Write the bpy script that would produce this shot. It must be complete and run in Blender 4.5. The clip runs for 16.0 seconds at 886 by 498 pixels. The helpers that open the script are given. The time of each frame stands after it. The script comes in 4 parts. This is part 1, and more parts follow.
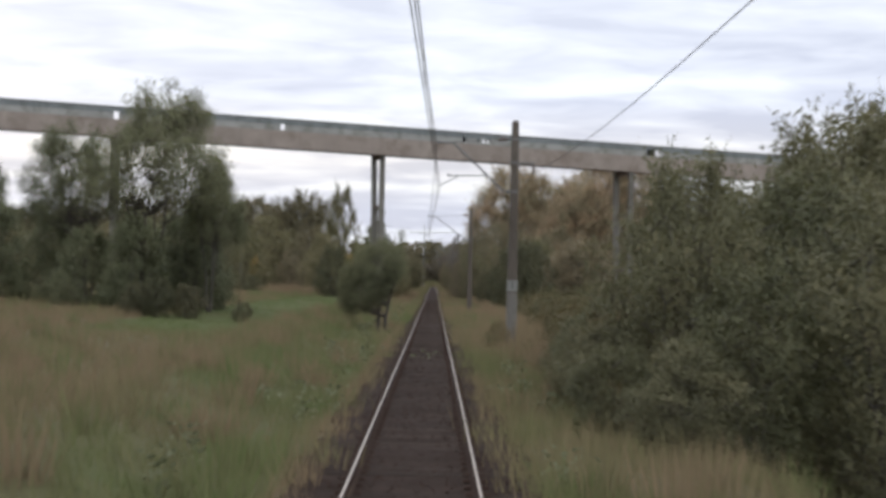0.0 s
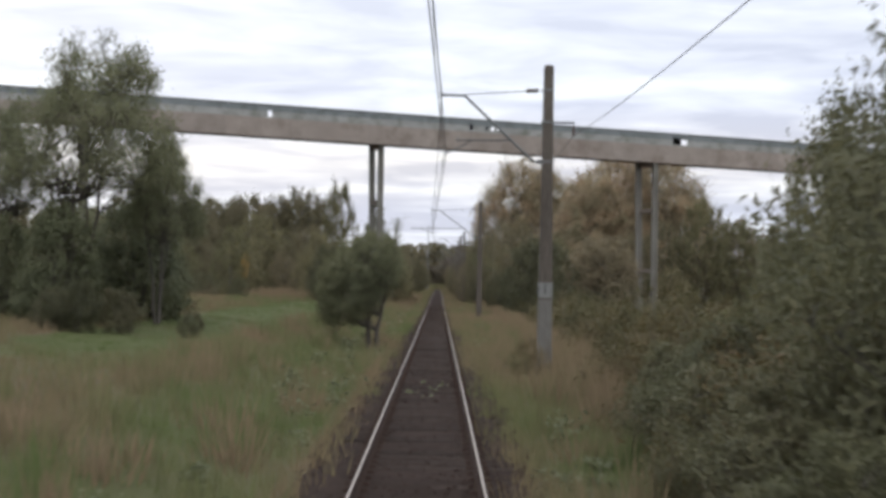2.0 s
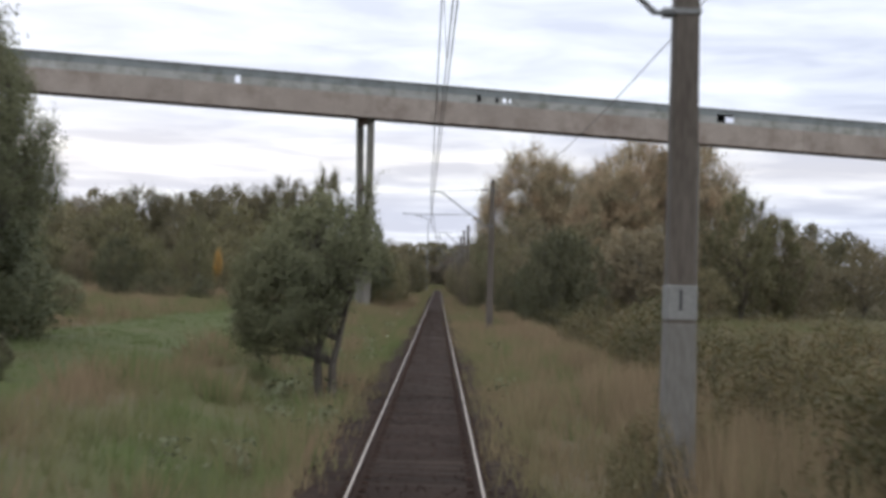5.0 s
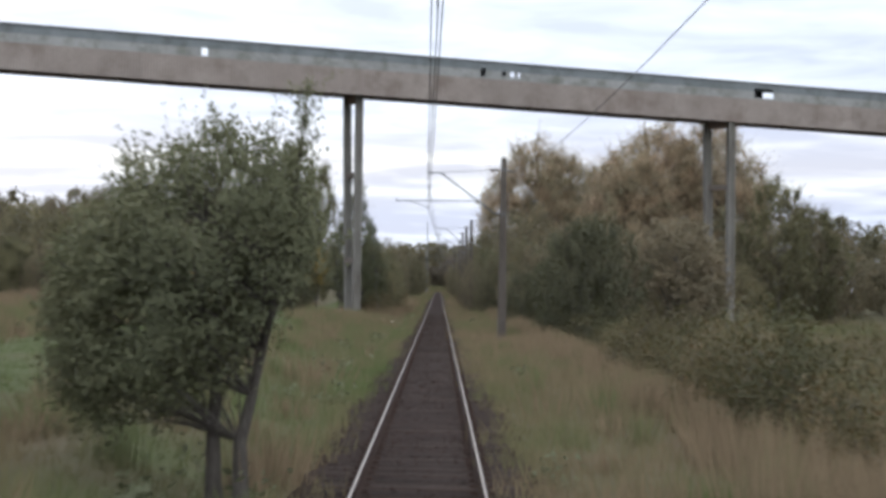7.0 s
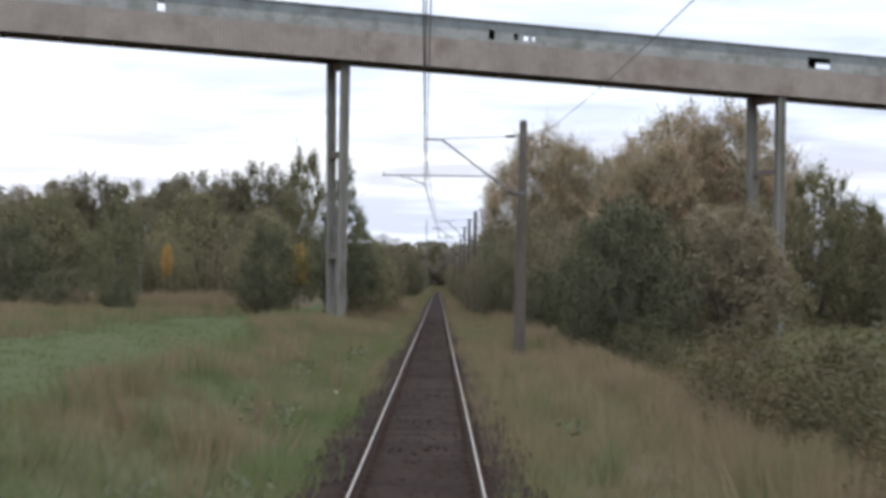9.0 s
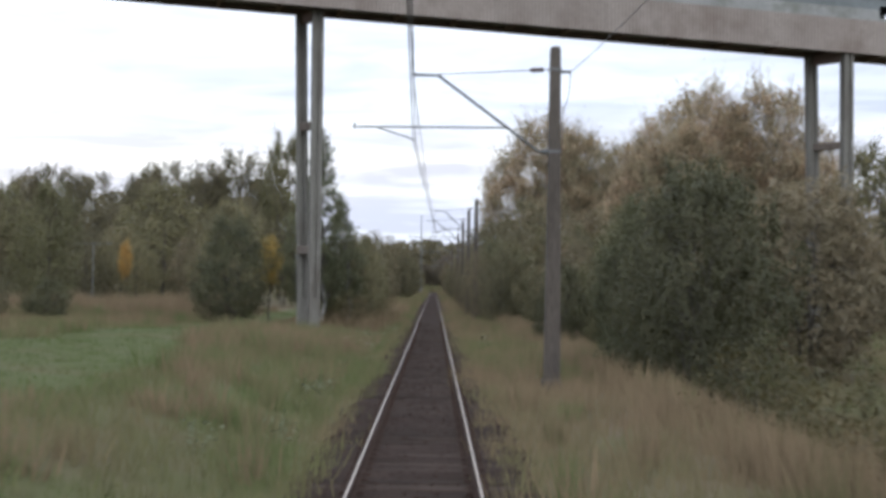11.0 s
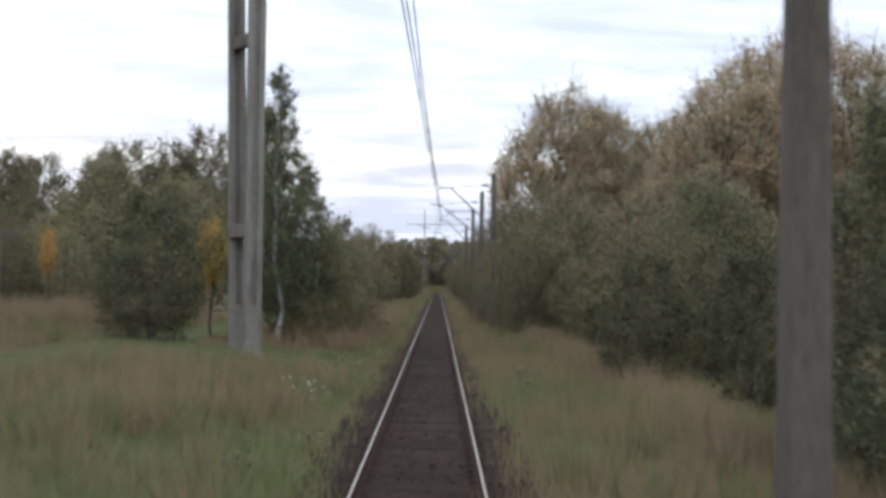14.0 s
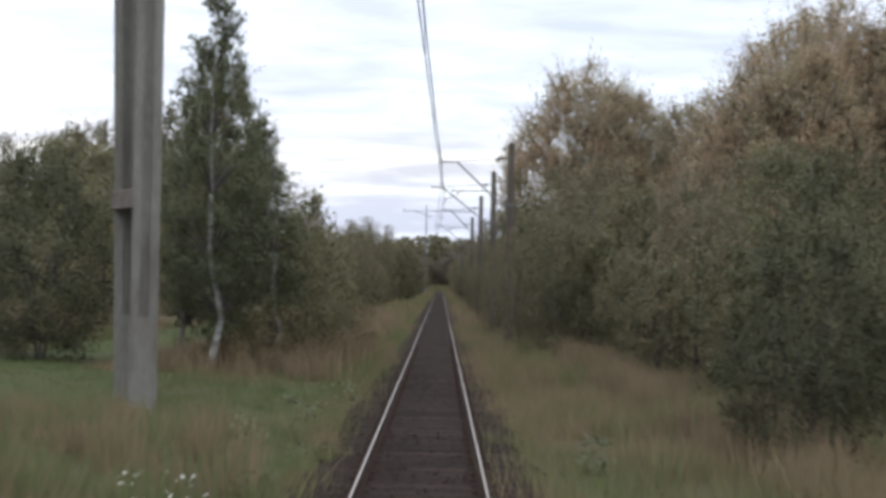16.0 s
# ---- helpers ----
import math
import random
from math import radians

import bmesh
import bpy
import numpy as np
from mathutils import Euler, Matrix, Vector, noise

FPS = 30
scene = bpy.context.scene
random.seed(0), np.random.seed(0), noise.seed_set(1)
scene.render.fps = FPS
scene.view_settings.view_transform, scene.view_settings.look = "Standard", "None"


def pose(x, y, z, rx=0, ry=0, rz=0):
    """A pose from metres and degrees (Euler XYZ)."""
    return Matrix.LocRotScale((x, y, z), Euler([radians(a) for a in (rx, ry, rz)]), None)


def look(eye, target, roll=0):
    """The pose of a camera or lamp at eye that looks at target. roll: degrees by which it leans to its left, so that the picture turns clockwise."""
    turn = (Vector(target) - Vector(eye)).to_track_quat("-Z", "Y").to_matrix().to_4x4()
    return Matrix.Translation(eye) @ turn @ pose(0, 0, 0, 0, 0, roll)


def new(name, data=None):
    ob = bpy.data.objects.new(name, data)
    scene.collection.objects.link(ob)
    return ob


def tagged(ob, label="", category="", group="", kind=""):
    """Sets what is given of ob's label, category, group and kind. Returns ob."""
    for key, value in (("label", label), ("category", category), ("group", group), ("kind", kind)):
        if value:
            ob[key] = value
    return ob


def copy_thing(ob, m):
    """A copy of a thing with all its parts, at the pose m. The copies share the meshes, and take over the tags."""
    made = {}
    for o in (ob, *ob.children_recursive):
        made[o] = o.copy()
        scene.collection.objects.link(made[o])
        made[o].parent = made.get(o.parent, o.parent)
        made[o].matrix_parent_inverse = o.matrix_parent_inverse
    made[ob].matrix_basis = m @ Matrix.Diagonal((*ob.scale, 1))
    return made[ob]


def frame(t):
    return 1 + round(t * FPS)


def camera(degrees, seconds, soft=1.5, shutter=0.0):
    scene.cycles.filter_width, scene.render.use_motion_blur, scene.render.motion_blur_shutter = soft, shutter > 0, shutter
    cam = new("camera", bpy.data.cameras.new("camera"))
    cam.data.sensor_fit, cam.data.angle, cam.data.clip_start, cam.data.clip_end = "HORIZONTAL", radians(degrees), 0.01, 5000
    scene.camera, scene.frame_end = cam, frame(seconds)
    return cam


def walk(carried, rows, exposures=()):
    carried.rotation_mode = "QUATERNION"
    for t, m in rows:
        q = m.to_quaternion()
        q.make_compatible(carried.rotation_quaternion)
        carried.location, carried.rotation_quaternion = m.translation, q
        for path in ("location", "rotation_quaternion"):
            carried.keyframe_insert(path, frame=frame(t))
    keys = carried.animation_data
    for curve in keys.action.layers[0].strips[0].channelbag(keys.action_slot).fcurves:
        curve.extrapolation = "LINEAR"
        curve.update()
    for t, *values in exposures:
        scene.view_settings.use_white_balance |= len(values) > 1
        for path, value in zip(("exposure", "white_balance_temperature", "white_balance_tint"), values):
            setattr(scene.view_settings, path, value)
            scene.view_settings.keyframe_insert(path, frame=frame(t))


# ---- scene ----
# Railway line seen from the cab of a slow train; x to the right, y along the track, rail heads at z = 0.
cam = camera(36.8, 16.0, soft=3.8, shutter=0.7)
# seconds, metres along the track, yaw, pitch, roll
ROWS = [
    (0.0, -0.09, -0.358, 1.337, -1.261),
    (0.5, 3.37, -0.200, 1.358, -1.296),
    (1.0, 6.84, -0.239, 1.357, -1.189),
    (1.5, 10.33, -0.254, 1.372, -1.136),
    (2.0, 13.85, -0.167, 1.446, -1.051),
    (2.5, 17.39, -0.413, 1.479, -0.909),
    (3.0, 20.94, -0.396, 1.462, -0.943),
    (3.5, 24.49, -0.332, 1.520, -1.268),
    (4.0, 28.06, -0.189, 1.421, -1.463),
    (6.5, 45.90, -0.163, 1.576, -1.503),
    (7.0, 49.49, -0.160, 1.538, -0.881),
    (7.5, 53.11, -0.257, 1.498, -1.046),
    (8.0, 56.76, -0.258, 1.494, -1.138),
    (8.5, 60.44, -0.221, 1.514, -1.246),
    (9.0, 64.16, -0.180, 1.530, -1.163),
    (9.5, 67.92, -0.271, 1.597, -1.010),
    (10.0, 71.72, -0.383, 1.497, -0.543),
    (12.5, 90.86, -0.338, 1.544, -1.210),
    (13.0, 94.73, -0.243, 1.486, -1.048),
    (13.5, 98.63, -0.170, 1.421, -1.006),
    (14.0, 102.55, -0.189, 1.506, -0.809),
    (14.5, 106.48, -0.116, 1.494, -0.679),
    (15.0, 110.42, -0.155, 1.558, -0.852),
    (15.5, 114.37, -0.021, 1.537, -0.868),
    (16.0, 118.34, -0.090, 1.482, -0.981),
]
EYE_X, EYE_Z = 0.2, 2.465
walk(cam, [(t, pose(EYE_X, y, EYE_Z, 90 + pitch, 0, yaw) @ pose(0, 0, 0, 0, 0, -roll)) for t, y, yaw, pitch, roll in ROWS],
     exposures=[(0.0, 0.08, 6250, 7.8), (4.0, 0.13, 6190, 7.8), (6.5, 0.17, 6010, 7.6), (7.5, 0.30, 5890, 7.2), (12.5, 0.28, 5890, 7.2), (16.0, 0.22, 5960, 7.0)])


# ---------------------------------------------------------------- world and sun
def build_world():
    world = bpy.data.worlds.new("overcast_sky")
    scene.world = world
    world.use_nodes = True
    nt = world.node_tree
    nt.nodes.clear()
    N = nt.nodes.new
    L = nt.links.new
    out = N("ShaderNodeOutputWorld")
    bg = N("ShaderNodeBackground")
    bg.inputs[1].default_value = 1.0
    L(bg.outputs[0], out.inputs[0])
    sky = N("ShaderNodeTexSky")
    sky.sky_type = "NISHITA"
    sky.sun_disc = False
    sky.sun_elevation = radians(22)
    sky.sun_rotation = radians(-25)
    dim = N("ShaderNodeVectorMath")
    dim.operation = "SCALE"
    dim.inputs[3].default_value = 0.1
    L(sky.outputs[0], dim.inputs[0])
    tc = N("ShaderNodeTexCoord")
    sep = N("ShaderNodeSeparateXYZ")
    L(tc.outputs["Generated"], sep.inputs[0])
    up = N("ShaderNodeMath")
    up.operation = "MAXIMUM"
    up.inputs[1].default_value = 0.0
    L(sep.outputs[2], up.inputs[0])
    lift = N("ShaderNodeMath")
    lift.operation = "ADD"
    lift.inputs[1].default_value = 0.06
    L(up.outputs[0], lift.inputs[0])
    plane = []
    for i in (0, 1):
        d = N("ShaderNodeMath")
        d.operation = "DIVIDE"
        L(sep.outputs[i], d.inputs[0])
        L(lift.outputs[0], d.inputs[1])
        plane.append(d)
    comb = N("ShaderNodeCombineXYZ")
    L(plane[0].outputs[0], comb.inputs[0])
    L(plane[1].outputs[0], comb.inputs[1])

    def cloud(scale, sx, sy, detail):
        mp = N("ShaderNodeMapping")
        mp.inputs["Scale"].default_value = (sx, sy, 1)
        L(comb.outputs[0], mp.inputs[0])
        n = N("ShaderNodeTexNoise")
        n.inputs["Scale"].default_value = scale
        n.inputs["Detail"].default_value = detail
        n.inputs["Roughness"].default_value = 0.55
        n.inputs["Distortion"].default_value = 0.4
        L(mp.outputs[0], n.inputs["Vector"])
        return n

    big = cloud(0.6, 0.8, 1.0, 3)
    small = cloud(2.4, 0.8, 1.0, 4)
    mixn = N("ShaderNodeMath")
    mixn.operation = "MULTIPLY_ADD"
    mixn.inputs[1].default_value = 0.4
    L(small.outputs["Fac"], mixn.inputs[0])
    half = N("ShaderNodeMath")
    half.operation = "MULTIPLY"
    half.inputs[1].default_value = 0.6
    L(big.outputs["Fac"], half.inputs[0])
    L(half.outputs[0], mixn.inputs[2])
    ramp = N("ShaderNodeValToRGB")
    ramp.color_ramp.elements[0].position = 0.42
    ramp.color_ramp.elements[0].color = (0.705, 0.718, 0.812, 1)
    ramp.color_ramp.elements[1].position = 0.58
    ramp.color_ramp.elements[1].color = (1.05, 1.06, 1.07, 1)
    mid = ramp.color_ramp.elements.new(0.5)
    mid.color = (0.87, 0.878, 0.948, 1)
    L(mixn.outputs[0], ramp.inputs[0])
    # an overcast deck: brightest overhead, warm low down, dimmer at the horizon
    low = N("ShaderNodeValToRGB")
    stops = ((0.0, (0.80, 0.82, 0.89)), (0.05, (0.86, 0.87, 0.935)), (0.088, (1.00, 0.94, 0.895)), (0.135, (0.93, 0.935, 0.985)), (0.2, (1.05, 1.05, 1.06)), (0.5, (1.78, 1.78, 1.74)), (1.0, (2.85, 2.83, 2.75)))
    low.color_ramp.elements[0].position, low.color_ramp.elements[1].position = stops[0][0], stops[-1][0]
    low.color_ramp.elements[0].color, low.color_ramp.elements[1].color = (*stops[0][1], 1), (*stops[-1][1], 1)
    for where, colour in stops[1:-1]:
        e = low.color_ramp.elements.new(where)
        e.color = (*colour, 1)
    L(up.outputs[0], low.inputs[0])
    mul = N("ShaderNodeMix")
    mul.data_type = "RGBA"
    mul.blend_type = "MULTIPLY"
    mul.inputs["Factor"].default_value = 1.0
    L(ramp.outputs[0], mul.inputs[6])
    L(low.outputs[0], mul.inputs[7])
    mix = N("ShaderNodeMix")
    mix.data_type = "RGBA"
    mix.inputs["Factor"].default_value = 0.93
    L(dim.outputs[0], mix.inputs[6])
    L(mul.outputs[2], mix.inputs[7])
    L(mix.outputs[2], bg.inputs[0])


build_world()
sun_data = bpy.data.lights.new("sun", "SUN")
sun_data.energy = 0.5
sun_data.angle = radians(25)
sun_data.color = (1.0, 0.95, 0.88)
sun = new("sun", sun_data)
sun.matrix_world = look((40, -60, 60), (0, 60, 0))


# ---------------------------------------------------------------- materials
def material(name, colours, scale=4.0, fine=40.0, rough=0.8, metal=0.0, bump=0.3, bump_scale=None, spread=(0.35, 0.65),
             stain=None, stain_scale=0.8, per_object=0.0, stretch=(1, 1, 1), spec=0.3):
    """A two-scale procedural surface: colours mixed by a coarse and a fine noise, with relief."""
    m = bpy.data.materials.new(name)
    m.use_nodes = True
    nt = m.node_tree
    N, L = nt.nodes.new, nt.links.new
    bsdf = nt.nodes["Principled BSDF"]
    bsdf.inputs["Roughness"].default_value = rough
    bsdf.inputs["Metallic"].default_value = metal
    bsdf.inputs["Specular IOR Level"].default_value = spec
    tc = N("ShaderNodeTexCoord")
    mp = N("ShaderNodeMapping")
    mp.inputs["Scale"].default_value = stretch
    L(tc.outputs["Object"], mp.inputs[0])
    n1 = N("ShaderNodeTexNoise")
    n1.inputs["Scale"].default_value = scale
    n1.inputs["Detail"].default_value = 6
    L(mp.outputs[0], n1.inputs["Vector"])
    n2 = N("ShaderNodeTexNoise")
    n2.inputs["Scale"].default_value = fine
    n2.inputs["Detail"].default_value = 4
    L(mp.outputs[0], n2.inputs["Vector"])
    add = N("ShaderNodeMath")
    add.operation = "MULTIPLY_ADD"
    add.inputs[1].default_value = 0.5
    L(n2.outputs["Fac"], add.inputs[0])
    hal = N("ShaderNodeMath")
    hal.operation = "MULTIPLY"
    hal.inputs[1].default_value = 0.5
    L(n1.outputs["Fac"], hal.inputs[0])
    L(hal.outputs[0], add.inputs[2])
    ramp = N("ShaderNodeValToRGB")
    els = ramp.color_ramp.elements
    els[0].position, els[1].position = spread
    els[0].color = (*colours[0], 1)
    els[1].color = (*colours[-1], 1)
    for i, c in enumerate(colours[1:-1]):
        e = els.new(spread[0] + (spread[1] - spread[0]) * (i + 1) / (len(colours) - 1))
        e.color = (*c, 1)
    L(add.outputs[0], ramp.inputs[0])
    col = ramp.outputs[0]
    if stain:
        n3 = N("ShaderNodeTexNoise")
        n3.inputs["Scale"].default_value = stain_scale
        n3.inputs["Detail"].default_value = 8
        n3.inputs["Roughness"].default_value = 0.65
        L(mp.outputs[0], n3.inputs["Vector"])
        r3 = N("ShaderNodeValToRGB")
        r3.color_ramp.elements[0].position = 0.48
        r3.color_ramp.elements[1].position = 0.66
        L(n3.outputs["Fac"], r3.inputs[0])
        mx = N("ShaderNodeMix")
        mx.data_type = "RGBA"
        L(r3.outputs[0], mx.inputs["Factor"])
        L(col, mx.inputs[6])
        mx.inputs[7].default_value = (*stain, 1)
        col = mx.outputs[2]
    if per_object:
        info = N("ShaderNodeObjectInfo")
        rng = N("ShaderNodeMapRange")
        rng.inputs[3].default_value = 1 - per_object
        rng.inputs[4].default_value = 1 + per_object
        L(info.outputs["Random"], rng.inputs[0])
        hsv = N("ShaderNodeHueSaturation")
        L(rng.outputs[0], hsv.inputs["Value"])
        L(col, hsv.inputs["Color"])
        col = hsv.outputs[0]
    L(col, bsdf.inputs["Base Color"])
    bp = N("ShaderNodeBump")
    bp.inputs["Strength"].default_value = bump
    bp.inputs["Distance"].default_value = 0.02
    L(n2.outputs["Fac"], bp.inputs["Height"])
    L(bp.outputs[0], bsdf.inputs["Normal"])
    return m


def leaf_material(name, colours, value=0.22, glow_through=0.42, rough=0.6):
    """Leaves: each leaf takes its own tone, each plant its own brightness, and light passes partly through."""
    m = bpy.data.materials.new(name)
    m.use_nodes = True
    nt = m.node_tree
    N, L = nt.nodes.new, nt.links.new
    bsdf = nt.nodes["Principled BSDF"]
    out = nt.nodes["Material Output"]
    bsdf.inputs["Roughness"].default_value = rough
    bsdf.inputs["Specular IOR Level"].default_value = 0.25
    geo = N("ShaderNodeNewGeometry")
    tc = N("ShaderNodeTexCoord")
    ns = N("ShaderNodeTexNoise")
    ns.inputs["Scale"].default_value = 0.45
    ns.inputs["Detail"].default_value = 3
    L(tc.outputs["Object"], ns.inputs["Vector"])
    mixv = N("ShaderNodeMath")
    mixv.operation = "MULTIPLY_ADD"
    mixv.inputs[1].default_value = 0.45
    L(geo.outputs["Random Per Island"], mixv.inputs[0])
    sc = N("ShaderNodeMapRange")
    sc.inputs[1].default_value, sc.inputs[2].default_value = 0.3, 0.7
    sc.inputs[3].default_value, sc.inputs[4].default_value = 0.0, 0.55
    L(ns.outputs["Fac"], sc.inputs[0])
    L(sc.outputs[0], mixv.inputs[2])
    ramp = N("ShaderNodeValToRGB")
    els = ramp.color_ramp.elements
    els[0].color = (*colours[0], 1)
    els[1].color = (*colours[-1], 1)
    for i, c in enumerate(colours[1:-1]):
        e = els.new((i + 1) / (len(colours) - 1))
        e.color = (*c, 1)
    L(mixv.outputs[0], ramp.inputs[0])
    info = N("ShaderNodeObjectInfo")
    rng = N("ShaderNodeMapRange")
    rng.inputs[3].default_value, rng.inputs[4].default_value = 1 - value, 1 + value
    L(info.outputs["Random"], rng.inputs[0])
    hue = N("ShaderNodeMapRange")
    hue.inputs[3].default_value, hue.inputs[4].default_value = 0.515, 0.485
    L(info.outputs["Random"], hue.inputs[0])
    hsv = N("ShaderNodeHueSaturation")
    L(hue.outputs[0], hsv.inputs["Hue"])
    L(rng.outputs[0], hsv.inputs["Value"])
    L(ramp.outputs[0], hsv.inputs["Color"])
    L(hsv.outputs[0], bsdf.inputs["Base Color"])
    tr = N("ShaderNodeBsdfTranslucent")
    L(hsv.outputs[0], tr.inputs[0])
    ms = N("ShaderNodeMixShader")
    ms.inputs[0].default_value = glow_through
    L(bsdf.outputs[0], ms.inputs[1])
    L(tr.outputs[0], ms.inputs[2])
    L(ms.outputs[0], out.inputs[0])
    return m


def cover_material(name, dry, green, fine=9.0, blades=False):
    """Ground or grass: dry and green tones mixed by how the plants grow there (attribute cover), with patches of their own."""
    m = bpy.data.materials.new(name)
    m.use_nodes = True
    nt = m.node_tree
    N, L = nt.nodes.new, nt.links.new
    bsdf = nt.nodes["Principled BSDF"]
    bsdf.inputs["Roughness"].default_value = 0.9
    bsdf.inputs["Specular IOR Level"].default_value = 0.08
    at = N("ShaderNodeAttribute")
    at.attribute_name = "cover"
    tc = N("ShaderNodeTexCoord")
    n1 = N("ShaderNodeTexNoise")
    n1.inputs["Scale"].default_value = 0.35
    n1.inputs["Detail"].default_value = 7
    n1.inputs["Roughness"].default_value = 0.6
    n2 = N("ShaderNodeTexNoise")
    n2.inputs["Scale"].default_value = fine
    n2.inputs["Detail"].default_value = 5
    for n in (n1, n2):
        L(tc.outputs["Object"], n.inputs["Vector"])
    if blades:
        geo = N("ShaderNodeNewGeometry")
        var = geo.outputs["Random Per Island"]
    else:
        var = n2.outputs["Fac"]

    def tone(pair):
        mx = N("ShaderNodeMix")
        mx.data_type = "RGBA"
        L(var, mx.inputs["Factor"])
        mx.inputs[6].default_value = (*pair[0], 1)
        mx.inputs[7].default_value = (*pair[1], 1)
        return mx.outputs[2]

    w = N("ShaderNodeMath")
    w.operation = "MULTIPLY_ADD"
    w.inputs[1].default_value = 2.2
    w.inputs[2].default_value = -1.05
    L(n1.outputs["Fac"], w.inputs[0])
    s = N("ShaderNodeMath")
    s.operation = "ADD"
    s.use_clamp = True
    L(at.outputs["Fac"], s.inputs[0])
    L(w.outputs[0], s.inputs[1])
    mx = N("ShaderNodeMix")
    mx.data_type = "RGBA"
    L(s.outputs[0], mx.inputs["Factor"])
    L(tone(dry), mx.inputs[6])
    L(tone(green), mx.inputs[7])
    L(mx.outputs[2], bsdf.inputs["Base Color"])
    if not blades:
        bp = N("ShaderNodeBump")
        bp.inputs["Strength"].default_value = 0.6
        bp.inputs["Distance"].default_value = 0.05
        L(n2.outputs["Fac"], bp.inputs["Height"])
        L(bp.outputs[0], bsdf.inputs["Normal"])
    return m


def add_ribs(m, period):
    """Upright ribs of profiled sheet, as relief along x."""
    nt = m.node_tree
    old = [n for n in nt.nodes if n.type == "BUMP"][0]
    tc = [n for n in nt.nodes if n.type == "TEX_COORD"][0]
    wave = nt.nodes.new("ShaderNodeTexWave")
    wave.bands_direction = "X"
    wave.inputs["Scale"].default_value = 0.314 / period
    nt.links.new(tc.outputs["Object"], wave.inputs["Vector"])
    rib = nt.nodes.new("ShaderNodeBump")
    rib.inputs["Strength"].default_value = 0.7
    rib.inputs["Distance"].default_value = 0.03
    nt.links.new(wave.outputs["Fac"], rib.inputs["Height"])
    nt.links.new(rib.outputs[0], old.inputs["Normal"])


M_GROUND = cover_material("meadow_soil", ((0.066, 0.050, 0.032), (0.10, 0.078, 0.050)), ((0.042, 0.048, 0.019), (0.064, 0.072, 0.027)))
M_GRASS = cover_material("grass_blades", ((0.096, 0.070, 0.042), (0.131, 0.096, 0.058)), ((0.049, 0.062, 0.022), (0.068, 0.086, 0.030)), blades=True)
M_BALLAST = material("sooty_ballast", ((0.0168, 0.0110, 0.0088), (0.0228, 0.0152, 0.0122), (0.0324, 0.0222, 0.0176)), 1.5, 16, 0.97, bump=0.4, stain=(0.0168, 0.0106, 0.0078), spec=0.05)
M_STONE = material("ballast_stone", ((0.0194, 0.0131, 0.0104), (0.0284, 0.0191, 0.0154), (0.0419, 0.0282, 0.0226)), 1.2, 14, 0.97, bump=0.3, spec=0.05)
M_SLEEPER = material("weathered_sleeper", ((0.0184, 0.0137, 0.0113), (0.0356, 0.0263, 0.0215)), 2, 30, 0.92, bump=0.5, per_object=0.35, stain=(0.0448, 0.0347, 0.0283), stretch=(1, 6, 6), spec=0.05)
M_RAIL = material("rusty_rail_side", ((0.022, 0.0135, 0.0105), (0.042, 0.027, 0.021)), 3, 40, 0.95, bump=0.3, spec=0.08)
M_HEAD = material("polished_rail_head", ((0.3229, 0.2754, 0.2378), (0.4306, 0.3751, 0.3248)), 0.6, 5, 0.42, metal=0.8, bump=0.05)
M_CONCRETE = material("grey_concrete", ((0.1079, 0.0990, 0.0852), (0.1453, 0.1361, 0.1194), (0.1783, 0.1680, 0.1503)), 1.2, 18, 0.85, bump=0.35, stain=(0.087, 0.074, 0.062), stretch=(1, 1, 0.25))
M_MAST = material("weathered_mast_concrete", ((0.0550, 0.0450, 0.0369), (0.0803, 0.0671, 0.0557), (0.1055, 0.0907, 0.0759)), 1.5, 20, 0.9, bump=0.4, stain=(0.050, 0.041, 0.036), stretch=(1, 1, 0.2))
M_LIME = material("worn_limewash", ((0.098, 0.090, 0.081), (0.128, 0.119, 0.108), (0.160, 0.151, 0.138)), 1.6, 22, 0.92, bump=0.35, stain=(0.075, 0.066, 0.058), stretch=(1, 1, 0.25))
M_PANEL = material("brown_grey_gallery_panel", ((0.200, 0.166, 0.146), (0.232, 0.196, 0.172), (0.270, 0.234, 0.208)), 0.6, 9, 0.85, bump=0.25, stain=(0.172, 0.138, 0.118), stain_scale=0.5, per_object=0.05)
add_ribs(M_PANEL, 0.19)
M_SHEET = material("grey_wall_sheet", ((0.130, 0.142, 0.146), (0.175, 0.188, 0.192)), 0.7, 8, 0.7, bump=0.2, stain=(0.105, 0.113, 0.112), per_object=0.07)
M_STRIP = material("pale_sheet_strip", ((0.205, 0.205, 0.196), (0.285, 0.282, 0.27)), 0.6, 7, 0.8, bump=0.2, stain=(0.15, 0.15, 0.13), per_object=0.09)
M_FLANGE = material("dark_rusty_girder", ((0.1115, 0.0810, 0.0729), (0.2127, 0.1539, 0.1336)), 1.0, 14, 0.8, bump=0.3)
M_ROOF = material("gallery_roofing", ((0.12, 0.125, 0.125), (0.18, 0.185, 0.185)), 0.5, 9, 0.8, bump=0.2)
M_STEEL = material("dull_galvanised_steel", ((0.10, 0.10, 0.10), (0.17, 0.17, 0.17)), 3, 40, 0.6, metal=0.4, bump=0.1)
M_WIRE = material("overhead_wire", ((0.07, 0.065, 0.065), (0.12, 0.11, 0.11)), 2, 30, 0.6, metal=0.5, bump=0.0)
M_INSULATOR = material("brown_porcelain", ((0.05, 0.03, 0.025), (0.08, 0.05, 0.04)), 4, 20, 0.3, bump=0.0)
